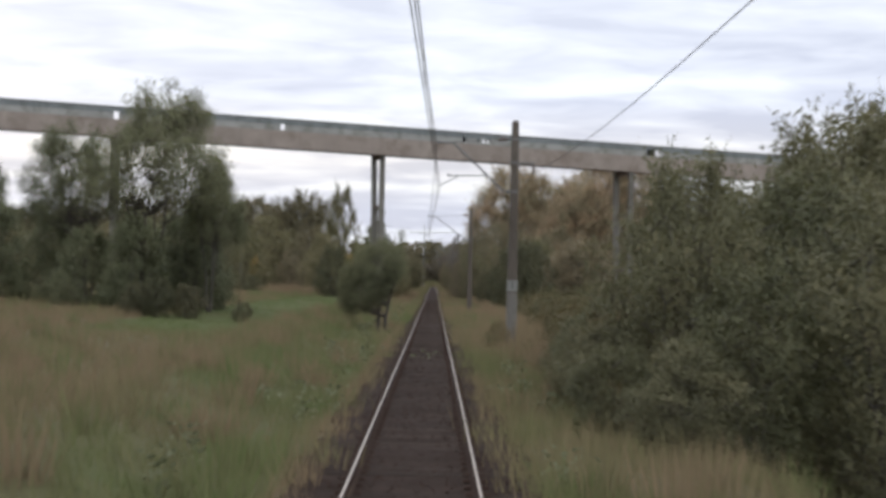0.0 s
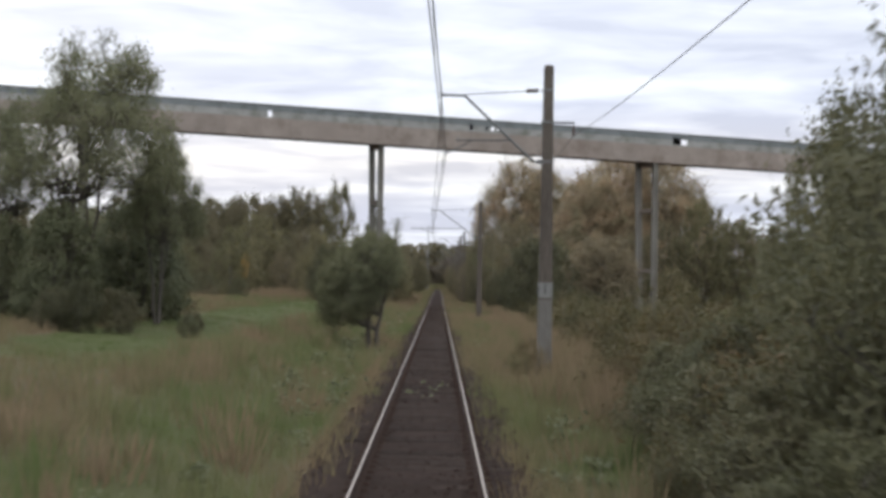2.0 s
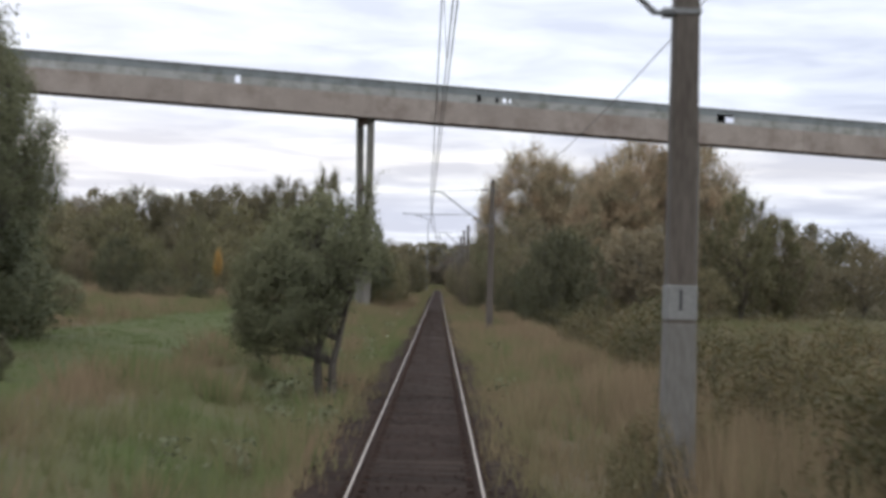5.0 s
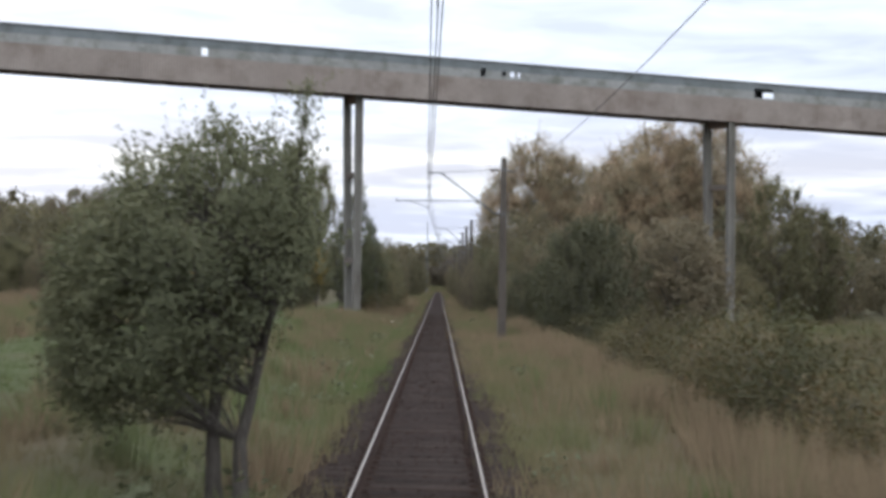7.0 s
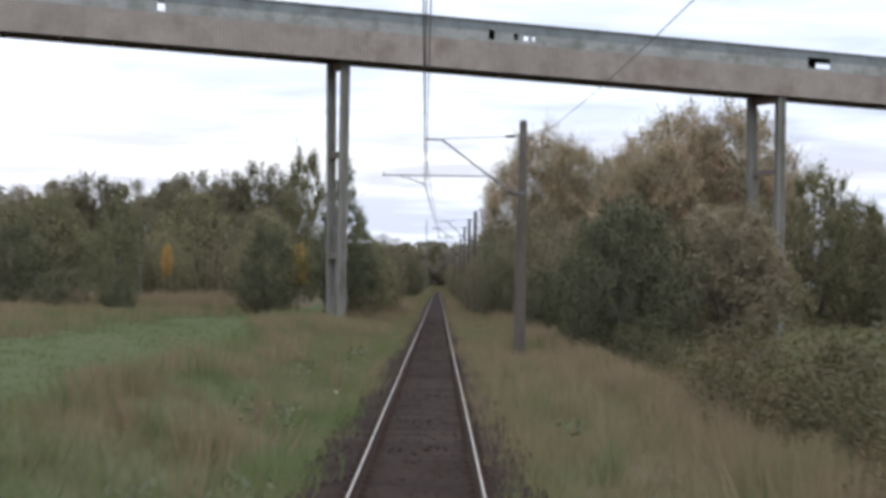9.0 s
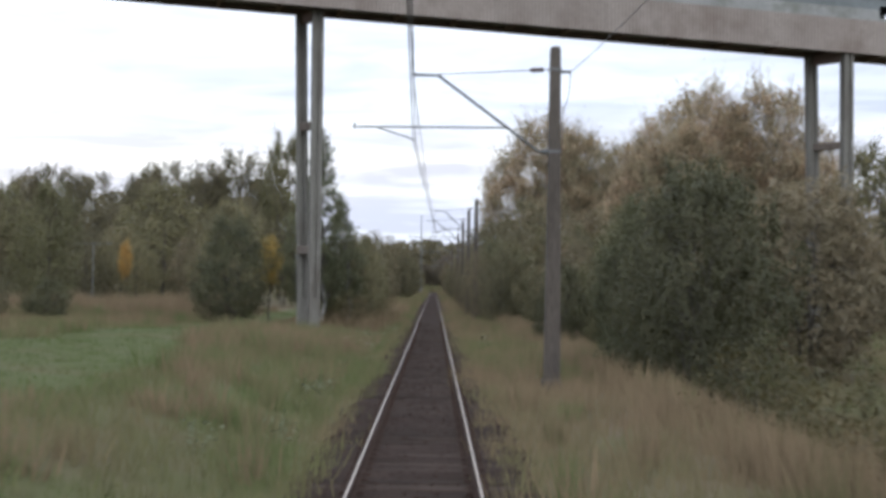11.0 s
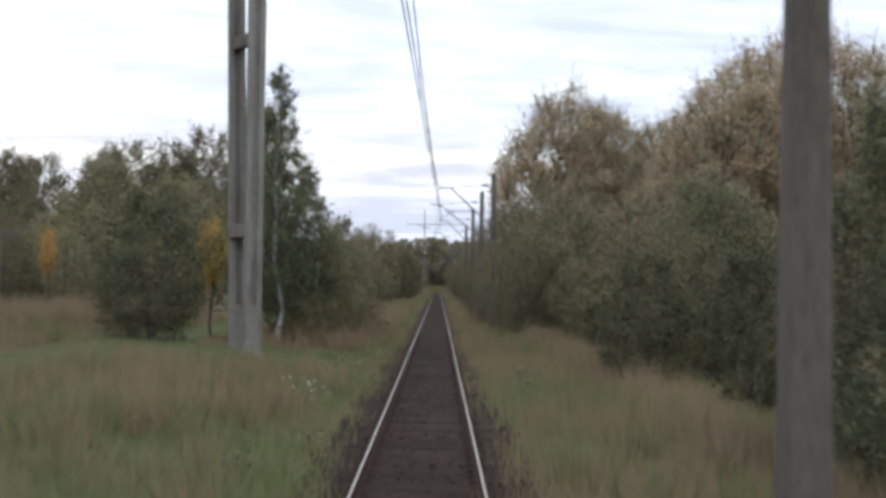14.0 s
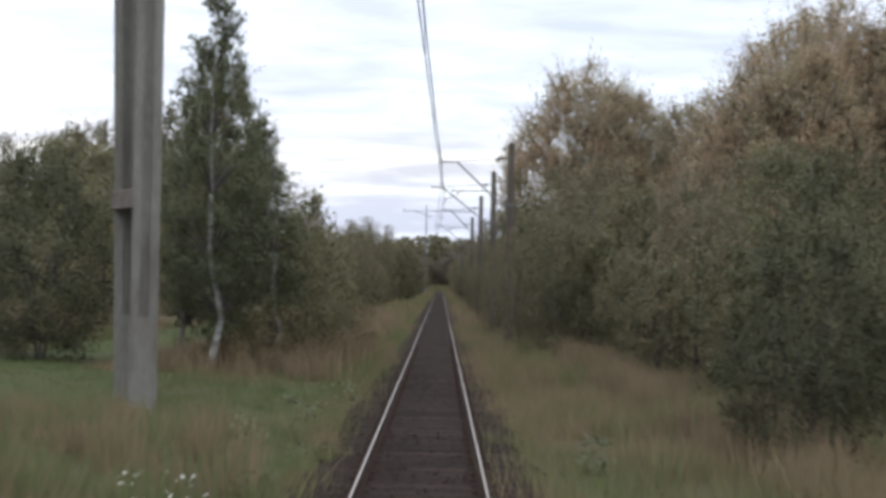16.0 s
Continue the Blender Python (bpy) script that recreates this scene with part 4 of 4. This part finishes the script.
def plant_trees():
    rng = random.Random(42)
    R = lambda: rng.uniform(0, 6.28)
    # meadow edge
    place(P_WILLOW, -14.2, 67, 10.8, 0.88, 0.0)
    place(P_WILLOW, -18.4, 70, 9.0, 0.85, 2.8)
    place(P_WILLOW, -11.4, 69, 7.4, 0.62, 1.0)
    place(P_WILLOW, -26.6, 77, 9.6, 0.6, 2.0)
    for x, y, h in ((-13.3, 74.0, 5.4), (-16.5, 75, 4.8), (-20.5, 73, 4.5), (-24.5, 74, 5.6), (-29, 76, 6.8), (-34, 79, 7.0), (-39, 82, 7.5), (-15.2, 90, 1.7), (-17.2, 67.0, 3.8), (-14.5, 65.0, 4.2)):
        place(P_WILLOW_SMALL, x, y, h, 1.0 if h > 2 else 1.3, R())
    place(P_WILLOW_SMALL, -13.0, 75.5, 5.6, 0.6, 1.3)
    for x, y, h in ((-8.6, 61.5, 0.9), (-11.2, 61.5, 1.5), (-12.4, 60.5, 1.7), (-13.4, 61.0, 1.4)):
        place(P_COPSE, x, y, h, 1.3, R())
    # the tree by the track
    place(P_SMALL, -2.3, 65.6, 4.25, 1.0, 0.0, deep=0.65)
    # birches behind the pier
    place(P_BIRCH, -6.5, 157.0, 11.2, 1.0, 0)
    place(P_BIRCH, -5.1, 160.0, 7.6, 1.25, 0.5)
    place(P_DARKWOOD, -4.3, 162.5, 5.2, 0.75, 3.6)
    place(P_DARKWOOD, -3.9, 165.5, 4.3, 0.75, 1.2)
    place(P_BIRCH, -8.2, 161.0, 8.8, 1.1, -0.6)
    # wood behind the meadow
    place(P_THICKET, -11.8, 158.5, 5.6, 1.05, R())
    place(P_POPLAR, -14.6, 210, 15.5, 0.55, R())
    place(P_DARKWOOD, -14.8, 178, 7.6, 0.9, R())
    place(P_YELLOW, -25.5, 190.5, 5.0, 0.50, 0)
    place(P_YELLOW, -10.2, 164.0, 4.9, 0.78, 1)
    # dark bushes that stand out from the wood into the meadow
    place(P_DARKWOOD, -21.9, 156.0, 7.2, 0.72, 0.9)
    place(P_THICKET, -28.6, 155.0, 5.2, 1.0, 2.1)
    for x, y, h in ((-20.2, 150.0, 2.0), (-23.4, 149.0, 2.5), (-25.4, 151.0, 2.2)):
        place(P_THICKET, x, y, h, 1.5, 1.7 * h)
    for i in range(15):
        place(P_FOREST2 if i % 3 == 1 else P_DARKWOOD, -18 - 3.4 * i + rng.uniform(-1.5, 1.5), 196 + rng.uniform(-3, 4), rng.uniform(5, 7), 1.0, R())
    for i in range(11):
        place(P_DARKWOOD if i % 2 else P_FOREST2, -19 - 6.6 * i + rng.uniform(-1.5, 1.5), 206 + rng.uniform(-5, 10), rng.uniform(8.5, 11.0), 1.25, R())
    for i in range(36):
        place(P_FOREST, -20 - 2.6 * i + rng.uniform(-0.8, 0.8), 243 + rng.uniform(-6, 14), 16.2 - 0.16 * i + rng.uniform(-1.0, 0.9), 1.05, R())
    for i in range(18):
        place(P_FAR, -33 - 6.0 * i + rng.uniform(-2, 2), 325 + rng.uniform(-15, 25), rng.uniform(18.8, 19.8) - 0.25 * i, 1.0, R())
    # bushes on the line's left beyond the birches
    for x, y, h in ((-5.4, 176, 3.2), (-6.4, 184, 4.0), (-6.5, 198, 4.6), (-5.6, 212, 5.0), (-7.5, 230, 6.5), (-8, 255, 8), (-9, 285, 9.5), (-9, 320, 10)):
        place(P_SHRUB if h < 3.5 else (P_PALE if y == 198 else P_FOREST2), x, y, h, 1.0, R())
    place(P_SHRUB, -5.4, 180, 3.3, 0.9, 2.0)
    place(P_PALE, -6.2, 181.5, 5.4, 0.75, 1.2)
    for x, y, h in ((-4.6, 157, 1.8), (-3.7, 162, 1.7), (-5.6, 164, 2.0), (-3.4, 169, 1.7), (-6.6, 159.5, 1.7), (-4.6, 172, 2.2)):
        place(P_SHRUB, x, y, h, 1.1, R())
    place(P_SHRUB, -5.0, 190, 3.0, 0.8, 4.0)
    # lineside thicket on the right
    for x, y, h in ((8.6, 29.5, 5.8), (6.6, 31.5, 4.9), (10.4, 34, 7.4), (11.8, 37, 8.0), (9.3, 38, 6.2), (12.5, 41, 7.6), (5.9, 23.5, 3.4), (8.6, 24.0, 5.4), (14, 36, 7.8)):
        place(P_THICKET, x, y, h, 1.0, R())
    for x, y, h in ((3.6, 24.5, 1.5), (4.0, 27.5, 1.8), (3.8, 30.5, 1.6), (4.4, 22, 1.7), (4.6, 33, 2.1), (4.1, 35.5, 1.6)):
        place(P_THICKET, x, y, h, 1.5, R())
    place(P_THICKET, 6.6, 34.0, 5.9, 0.7, 3.0)
    place(P_THICKET, 7.0, 38.0, 5.4, 0.5, 4.0)
    place(P_THICKET, 8.4, 35.5, 5.8, 0.8, 5.0)
    place(P_THICKET, 5.2, 26.5, 5.0, 0.8, 1.0)
    place(P_THICKET, 6.2, 29.0, 4.9, 0.85, 2.2)
    place(P_COPSE, 7.3, 115.5, 6.5, 0.8, 0.4)
    place(P_COPSE, 8.4, 119.0, 7.1, 0.78, 2.4)
    place(P_THICKET, 7.0, 121.5, 5.6, 0.8, 4.4)
    # rough shrubs beside the embankment
    for i in range(16):
        place(P_SHRUB, rng.uniform(6.7, 8.6), rng.uniform(52, 104), rng.uniform(2.0, 2.7), rng.uniform(0.8, 1.1), R())
    for i in range(20):
        place(P_SHRUB, rng.uniform(6.6, 8.8), 66 + 2.2 * i + rng.uniform(-1, 1), rng.uniform(1.6, 2.4) - 0.02 * i, 1.0, R())
    for i in range(28):
        y = rng.uniform(44, 112)
        x = rng.uniform(7.2, 10.0) + rng.random() ** 1.5 * 0.32 * max(y - 20, 12)
        place(P_SHRUB, x, y, rng.uniform(1.6, 3.5), rng.uniform(0.8, 1.25), R())
    place(P_NEAR, 7.1, 79.5, 2.7, 1.1, 0.4)
    place(P_NEAR, 7.2, 91.0, 2.8, 1.35, 2.2)
    for x, y, h in ((5.4, 60, 1.9), (5.2, 55, 2.1), (5.1, 48, 2.1), (5.1, 43, 2.2), (5.0, 38, 2.4), (4.9, 32.5, 2.4), (5.0, 28, 2.3), (2.75, 51.0, 1.2), (3.5, 24, 1.0), (3.8, 28, 1.2), (3.9, 32, 1.1)):
        place(P_NEAR, x, y, h, 1.0 if h > 1.5 else 0.7, R())
    for i in range(18):
        place(P_NEAR, rng.uniform(4.6, 8.6), 27 + 2.0 * i + rng.uniform(-1, 1), rng.uniform(1.9, 2.9), 1.1, R())
    # bushes past the gallery on the right
    place(P_COPSE, 5.9, 139.0, 3.6, 0.85, 0.7)
    place(P_COPSE, 8.6, 138.0, 4.0, 0.85, 2.9)
    place(P_PALE, 14.8, 131, 6.9, 1.25, 0)
    place(P_PALE, 13.0, 134, 5.8, 0.9, 2)
    for x, y, h in ((7.4, 147, 3.8), (9.8, 150, 4.6), (6.6, 158, 3.6), (8.6, 162, 6.0), (12, 158, 6.5), (6.0, 170, 4.6), (9, 175, 7.0), (13.5, 170, 8), (6.0, 184, 5.5), (8.5, 190, 7.5), (6.0, 200, 6.5)):
        place((P_THICKET if x > 9.5 and y < 165 else P_DARKWOOD if x > 11 else P_FOREST2 if int(x * 3 + y) % 2 else P_SCRUB) if h > 4.5 else P_SCRUB, x, y, h, 1.0, R())
    for x, y, h in ((4.7, 169, 4.8), (4.7, 183, 5.2), (4.8, 197, 5.4), (4.8, 212, 5.6), (4.8, 228, 5.8)):
        place(P_FOREST2, x, y, h, 0.75, R())
    # bushes that hide the feet of the far masts
    for x, y, h in ((3.5, 174, 4.6), (3.4, 189.5, 4.8), (3.5, 208, 5.0), (3.4, 236, 5.0), (3.5, 268, 5.2), (3.5, 299, 5.4), (3.5, 335, 5.4), (3.5, 363, 5.6)):
        place(P_FOREST2, x, y, h, 0.5, R())
    # tall browning trees
    for x, y, h in ((22.0, 204, 18.2), (26.5, 210, 21.5), (33, 209, 21.6), (14.3, 257, 24.2), (20, 262, 22.8), (26, 255, 21), (36, 216, 17)):
        place(P_ASPEN, x, y, h, 1.05 if h > 20 else 1.1, R())
    for x, y, h in ((13, 192, 9), (17, 188, 10), (11, 212, 11), (12, 235, 13), (9, 250, 11), (8, 275, 11), (10, 300, 13), (9, 330, 13), (37, 185, 11.5), (29, 180, 10), (41, 188, 9.5), (24, 178, 9)):
        place(P_FOREST2, x, y, h, 1.0, R())
    place(P_POPLAR, 33.0, 179, 13.0, 0.85, R())
    place(P_POPLAR, 38.0, 183, 10.5, 0.9, R())
    place(P_DARKWOOD, 28.0, 172, 5.0, 1.2, R())
    for i in range(14):
        place(P_FAR, 44 + 6 * i + rng.uniform(-2, 2), 225 + rng.uniform(-12, 20), rng.uniform(10.8, 13.3), 1.0, R())
    for i in range(10):
        place(P_FOREST2, 43 + 5.5 * i + rng.uniform(-1.5, 1.5), 204 + rng.uniform(-4, 6), rng.uniform(7.6, 9.4), 1.35, R())
    # far along the line
    for x, y, h in ((-15, 560, 12), (5, 575, 12), (-7, 580, 10), (12, 560, 13)):
        place(P_RED, x, y, h, 1.0, R())
    for i in range(8):
        place(P_RED, -9 + 2.6 * i, 526 + rng.uniform(0, 8), rng.uniform(7.5, 9.5), 0.9, R())
    for i in range(22):
        y = 236 + 13 * i + rng.uniform(-4, 4)
        for side in (-1, 1):
            place(P_FAR, side * (4.6 + rng.uniform(0, 1.8)), y, rng.uniform(4, 6.5) + 0.01 * (y - 236), 0.8, R())


plant_trees()


def build_far_woods():
    """The wood that closes the view all round, too far to count its trees."""
    rng = np.random.default_rng(77)
    pts = []
    for k in range(470):
        if k < 110:
            x, y = rng.uniform(-60, 60), rng.uniform(590, 660)
        elif k < 250:
            x, y = rng.uniform(-330, 330), rng.uniform(640, 900)
        else:
            side = -1 if k % 2 else 1
            y = rng.uniform(-150, 640)
            x = side * (90 + rng.uniform(0, 110) + 0.12 * abs(y - 200))
            if side < 0 and y < 150:
                x -= 60
        h, w = rng.uniform(14, 20), rng.uniform(9, 14)
        n = 240 if k < 110 else 110
        s = rng.random(n)
        a = rng.uniform(0, 6.28, n)
        r = 0.5 * w * crown_radius("tall", s) * (0.5 + 0.5 * rng.random(n))
        pts.append(np.stack([x + r * np.cos(a), y + r * np.sin(a), s * h + 0.3], 1))
    v, f, nor = leaf_cloud(rng, np.concatenate(pts), 1.5, aspect=1.2)
    me = leaf_mesh("far_woods", v, f, nor, L_FOREST)
    tagged(new("far_woods", me), "distant dark mixed woods closing the horizon", "woods", kind="stuff")


build_far_woods()


def blade_mesh(name, v, rng):
    """Blades as single triangles; their normals lean to the sky, as a close sward takes its light."""
    t = v.reshape(-1, 3, 3)
    face = np.cross(t[:, 1] - t[:, 0], t[:, 2] - t[:, 0])
    face /= np.linalg.norm(face, axis=1)[:, None] + 1e-9
    turn = face[:, 1] > 0
    t[turn] = t[turn][:, [1, 0, 2]]
    face[turn] *= -1
    nor = 0.35 * face + np.array([0.0, -0.12, 0.62]) + rng.normal(0, 0.06, face.shape)
    nor /= np.linalg.norm(nor, axis=1)[:, None]
    return leaf_mesh(name, t.reshape(-1, 3), np.arange(len(v)).reshape(-1, 3), np.repeat(nor, 3, 0), M_GRASS)


def grass(name, label, seed, count, x0, x1, y0, y1, height, blades, width, accept=None, dry=False):
    """Tufts of tapering blades in one mesh."""
    rng = np.random.default_rng(seed)
    x = rng.uniform(x0, x1, count)
    y = y0 + (y1 - y0) * rng.random(count)
    if accept is not None:
        k = accept(x, y, rng.random(count))
        x, y = x[k], y[k]
    n = len(x)
    cov = cover_at(x, y)
    hh = height * (0.55 + 0.9 * rng.random(n)) * (1.0 - 0.35 * cov) * (1 - 0.65 * lawn_at(x, y)) * (1 + 0.35 * ripple(2.1 * x, 1.7 * y, 6))
    x, y, hh = (np.repeat(q, blades) for q in (x, y, hh))
    m = len(x)
    x = x + rng.normal(0, 0.10 * (1 + height), m)
    y = y + rng.normal(0, 0.10 * (1 + height), m)
    z = ground_z(x, y) - 0.02
    hh = hh * rng.uniform(0.6, 1.15, m)
    a = rng.uniform(0, 6.28, m)
    lean = rng.normal(0, 0.28, (m, 2)) * hh[:, None]
    w = width * rng.uniform(0.6, 1.4, m)
    dx, dy = np.cos(a) * w / 2, np.sin(a) * w / 2
    v = np.stack([
        np.stack([x - dx, y - dy, z], 1),
        np.stack([x + dx, y + dy, z], 1),
        np.stack([x + lean[:, 0], y + lean[:, 1], z + hh], 1)], 1).reshape(-1, 3)
    me = blade_mesh(name, v, rng)
    add_cover(me)
    if dry:
        me.attributes["cover"].data.foreach_set("value", np.full(len(me.vertices), -0.25))
    tagged(new(name, me), label, "grass", kind="stuff")


def off_track(x, y, r):
    return (np.abs(x) + 0.22 * (x > 0)) > 1.12 + 0.75 * r ** 1.5 + 0.10 * ripple(0 * x, 2.3 * y, 3)


grass("verge_grass", "tall dry grass and weeds on the track verge", 31, 22000, -6.5, 6.0, 11, 200, 0.46, 9, 0.022, off_track)
grass("ballast_edge_grass", "short grass and moss creeping over the ballast edge", 37, 14000, -2.4, 2.3, 11, 190, 0.19, 7, 0.016, off_track)
grass("meadow_grass", "rough brown and green meadow grass", 32, 37000, -40, -5, 4, 190, 0.40, 8, 0.035, lambda x, y, r: r < smooth_step(-40, -22, x) * smooth_step(4, 18, y) * smooth_step(-5, -7, x))
grass("far_meadow_grass", "tall reddish dry grass before the wood", 33, 15000, -75, -18, 6, 205, 0.75, 7, 0.07, lambda x, y, r: r < (1.25 + x / 75) * smooth_step(-18, -27, x))
grass("embankment_grass", "dry pale grass on the embankment foot", 34, 18000, 5.5, 45, 6, 185, 0.60, 8, 0.045, lambda x, y, r: r < 1.15 - x / 45)
grass("lineside_reeds", "tall brown reeds and scrub grass beside the line", 35, 1500, -9.5, -2.4, 154, 206, 1.25, 9, 0.05, dry=True)
grass("track_end_grass", "pale rank grass where the line leaves the view", 38, 700, -7, 7, 508, 524, 2.2, 7, 0.16)
grass("far_verge_grass", "tall rank grass along the far stretch of the line", 36, 5000, -12, 12, 198, 500, 1.0, 7, 0.12, lambda x, y, r: np.abs(x) > 1.3 + 0.4 * r)


def tussocks(name, label, seed, count, x0, x1, y0, y1, height, cover, keep_off=1.9):
    """Separate dense clumps of taller grass, each with a tone of its own, in one mesh."""
    rng = np.random.default_rng(seed)
    vs, cs = [], []
    for k in range(count):
        x, y = rng.uniform(x0, x1), rng.uniform(y0, y1)
        if abs(x) < keep_off or (lawn_at(np.float64(x), np.float64(y)) > 0.35 and name != "pier_weeds"):
            continue
        n = int(rng.integers(40, 90))
        h = height * rng.uniform(0.6, 1.3)
        r = 0.28 * rng.uniform(0.6, 1.8)
        px, py = x + rng.normal(0, r * 0.6, n), y + rng.normal(0, r, n)
        pz = ground_z(px, py) - 0.02
        out = np.stack([px - x, py - y], 1) * 0.5 + rng.normal(0, 0.12 * h, (n, 2))
        hh = h * rng.uniform(0.6, 1.1, n)
        w = rng.uniform(0.008, 0.022, n)
        a = rng.uniform(0, 6.28, n)
        dx, dy = np.cos(a) * w, np.sin(a) * w
        vs.append(np.stack([np.stack([px - dx, py - dy, pz], 1), np.stack([px + dx, py + dy, pz], 1), np.stack([px + out[:, 0], py + out[:, 1], pz + hh], 1)], 1).reshape(-1, 3))
        cs.append(np.full(3 * n, rng.uniform(*cover)))
    v = np.concatenate(vs)
    me = blade_mesh(name, v, rng)
    at = me.attributes.new("cover", "FLOAT", "POINT")
    at.data.foreach_set("value", np.concatenate(cs))
    tagged(new(name, me), label, "grass", kind="stuff")


tussocks("verge_tussocks", "taller pale and olive grass tussocks along the verge", 41, 620, -6, 6.4, 14, 190, 0.75, (-0.5, 0.9))
tussocks("meadow_tussocks", "dark and tan grass tussocks in the meadow", 42, 700, -26, -6, 14, 190, 0.7, (-0.5, 1.0))
tussocks("wood_edge_reeds", "reddish brown reeds at the edge of the wood", 44, 330, -40, -14, 164, 186, 1.35, (-0.9, -0.2))
tussocks("pier_weeds", "tall brown and olive weeds before the pier", 46, 150, -8.5, -3.2, 122, 143, 0.7, (-0.3, 0.7))
tussocks("shoulder_grass", "reddish dry grass along the embankment shoulder", 43, 420, 4.6, 7.0, 58, 170, 0.85, (-0.7, 0.1))


tussocks("dry_stalks", "rank red-brown dry stalks between the lineside shrubs", 45, 230, 3.4, 7.5, 35, 64, 1.3, (-0.9, 0.3))


def build_weeds():
    """Pale broad-leaved weeds and white flower heads at the ballast edge."""
    rng = np.random.default_rng(51)
    pts = []
    for k in range(55):
        y = rng.uniform(16, 150)
        x = -rng.uniform(1.7, 3.4) if rng.random() < 0.8 else rng.uniform(1.8, 3.0)
        h = rng.uniform(0.25, 0.7)
        n = 44
        c = np.stack([x + rng.normal(0, 0.16, n), y + rng.normal(0, 0.2, n), ground_z(x, y) + h * rng.random(n)], 1)
        pts.append(c)
    for x, y in ((-0.34, 45.2), (0.12, 46.4), (-0.05, 44.1), (0.3, 47.8), (-0.2, 48.6)):
        pts.append(np.stack([x + rng.normal(0, 0.09, 7), y + rng.normal(0, 0.3, 7), -0.16 + 0.06 * rng.random(7)], 1))
    v, f, nor = leaf_cloud(rng, np.concatenate(pts), 0.075, flat=0.3)
    me = leaf_mesh("lineside_weeds", v, f, nor, L_WEED)
    tagged(new("lineside_weeds", me), "pale broad-leaved weeds along the ballast", "weeds", kind="stuff")
    pts = []
    for x, y in ((-2.9, 132.5), (-3.2, 133.4), (-2.6, 133.0), (-3.0, 134.2), (-2.0, 93.0)):
        n = 6
        pts.append(np.stack([x + rng.normal(0, 0.14, n), y + rng.normal(0, 0.2, n), ground_z(x, y) + 0.42 + rng.normal(0, 0.06, n)], 1))
    v, f, nor = leaf_cloud(rng, np.concatenate(pts), 0.06, flat=0.8, aspect=1.1)
    me = leaf_mesh("flower_heads", v, f, nor, L_FLOWER)
    tagged(new("flower_heads", me), "small white flower heads in the grass", "flowers", kind="stuff")


build_weeds()


def build_bar_post():
    frame_post = thing("bar_post", "thin grey metal post with a level cross bar before the wood", "post", at=pose(-26.3, 183, float(ground_z(-26.3, 183))))
    part("upright", tube_mesh("upright", [(0, 0, -0.2), (0, 0, 5.2)], 0.035, M_PIPE, 8), None, frame_post)
    part("cross_bar", tube_mesh("cross_bar", [(-1.4, 0, 5.1), (1.5, 0, 5.12)], 0.04, M_PIPE, 8), None, frame_post)


build_bar_post()


def build_tall_pole():
    pole = thing("tall_pole", "tall thin grey pole far along the line", "pole", at=pose(-2.9, 392, float(ground_z(-2.9, 392))))
    part("shaft", tube_mesh("shaft", [(0, 0, -0.3), (0, 0, 9), (0, 0, 18.6)], [0.2, 0.16, 0.09], M_PIPE, 8), None, pole)
    part("cap", tube_mesh("cap", [(0, 0, 18.6), (0, 0, 18.9)], [0.13, 0.05], M_PIPE, 8), None, pole)


build_tall_pole()


# ---------------------------------------------------------------- sleepers and fastenings, piece by piece
def build_sleepers():
    bm = bmesh.new()
    box(bm, (0, 0, 0), (2.7, 0.25, 0.16))
    bevel(bm, 0.018)
    me = bpy.data.meshes.new("sleeper")
    bm.to_mesh(me)
    bm.free()
    me.materials.append(M_SLEEPER)
    rng = random.Random(9)
    fv = []
    for k in range(300):
        y = 8 + 0.55 * k
        s = part("sleeper", me, None, track, at=pose(rng.uniform(-0.03, 0.03), y, -0.243 + rng.uniform(-0.012, 0.012), 0, 0, rng.uniform(-0.7, 0.7)))
        for sx in (-1, 1):
            for o in (-0.11, 0.11):
                fv.append((sx * GAUGE_HALF + o, y))
    vs, fs = [], []
    for x, y in fv:
        o = len(vs)
        for dz, w in ((-0.16, 0.06), (-0.125, 0.035)):
            vs += [(x - w, y - w, dz), (x + w, y - w, dz), (x + w, y + w, dz), (x - w, y + w, dz)]
        fs += [(o + 4, o + 5, o + 6, o + 7)] + [(o + i, o + (i + 1) % 4, o + 4 + (i + 1) % 4, o + 4 + i) for i in range(4)]
    tagged(part("rail_fastenings", mesh_from("rail_fastenings", vs, fs, M_RAIL), None, track), "rusty rail clips and plates", kind="stuff")


build_sleepers()
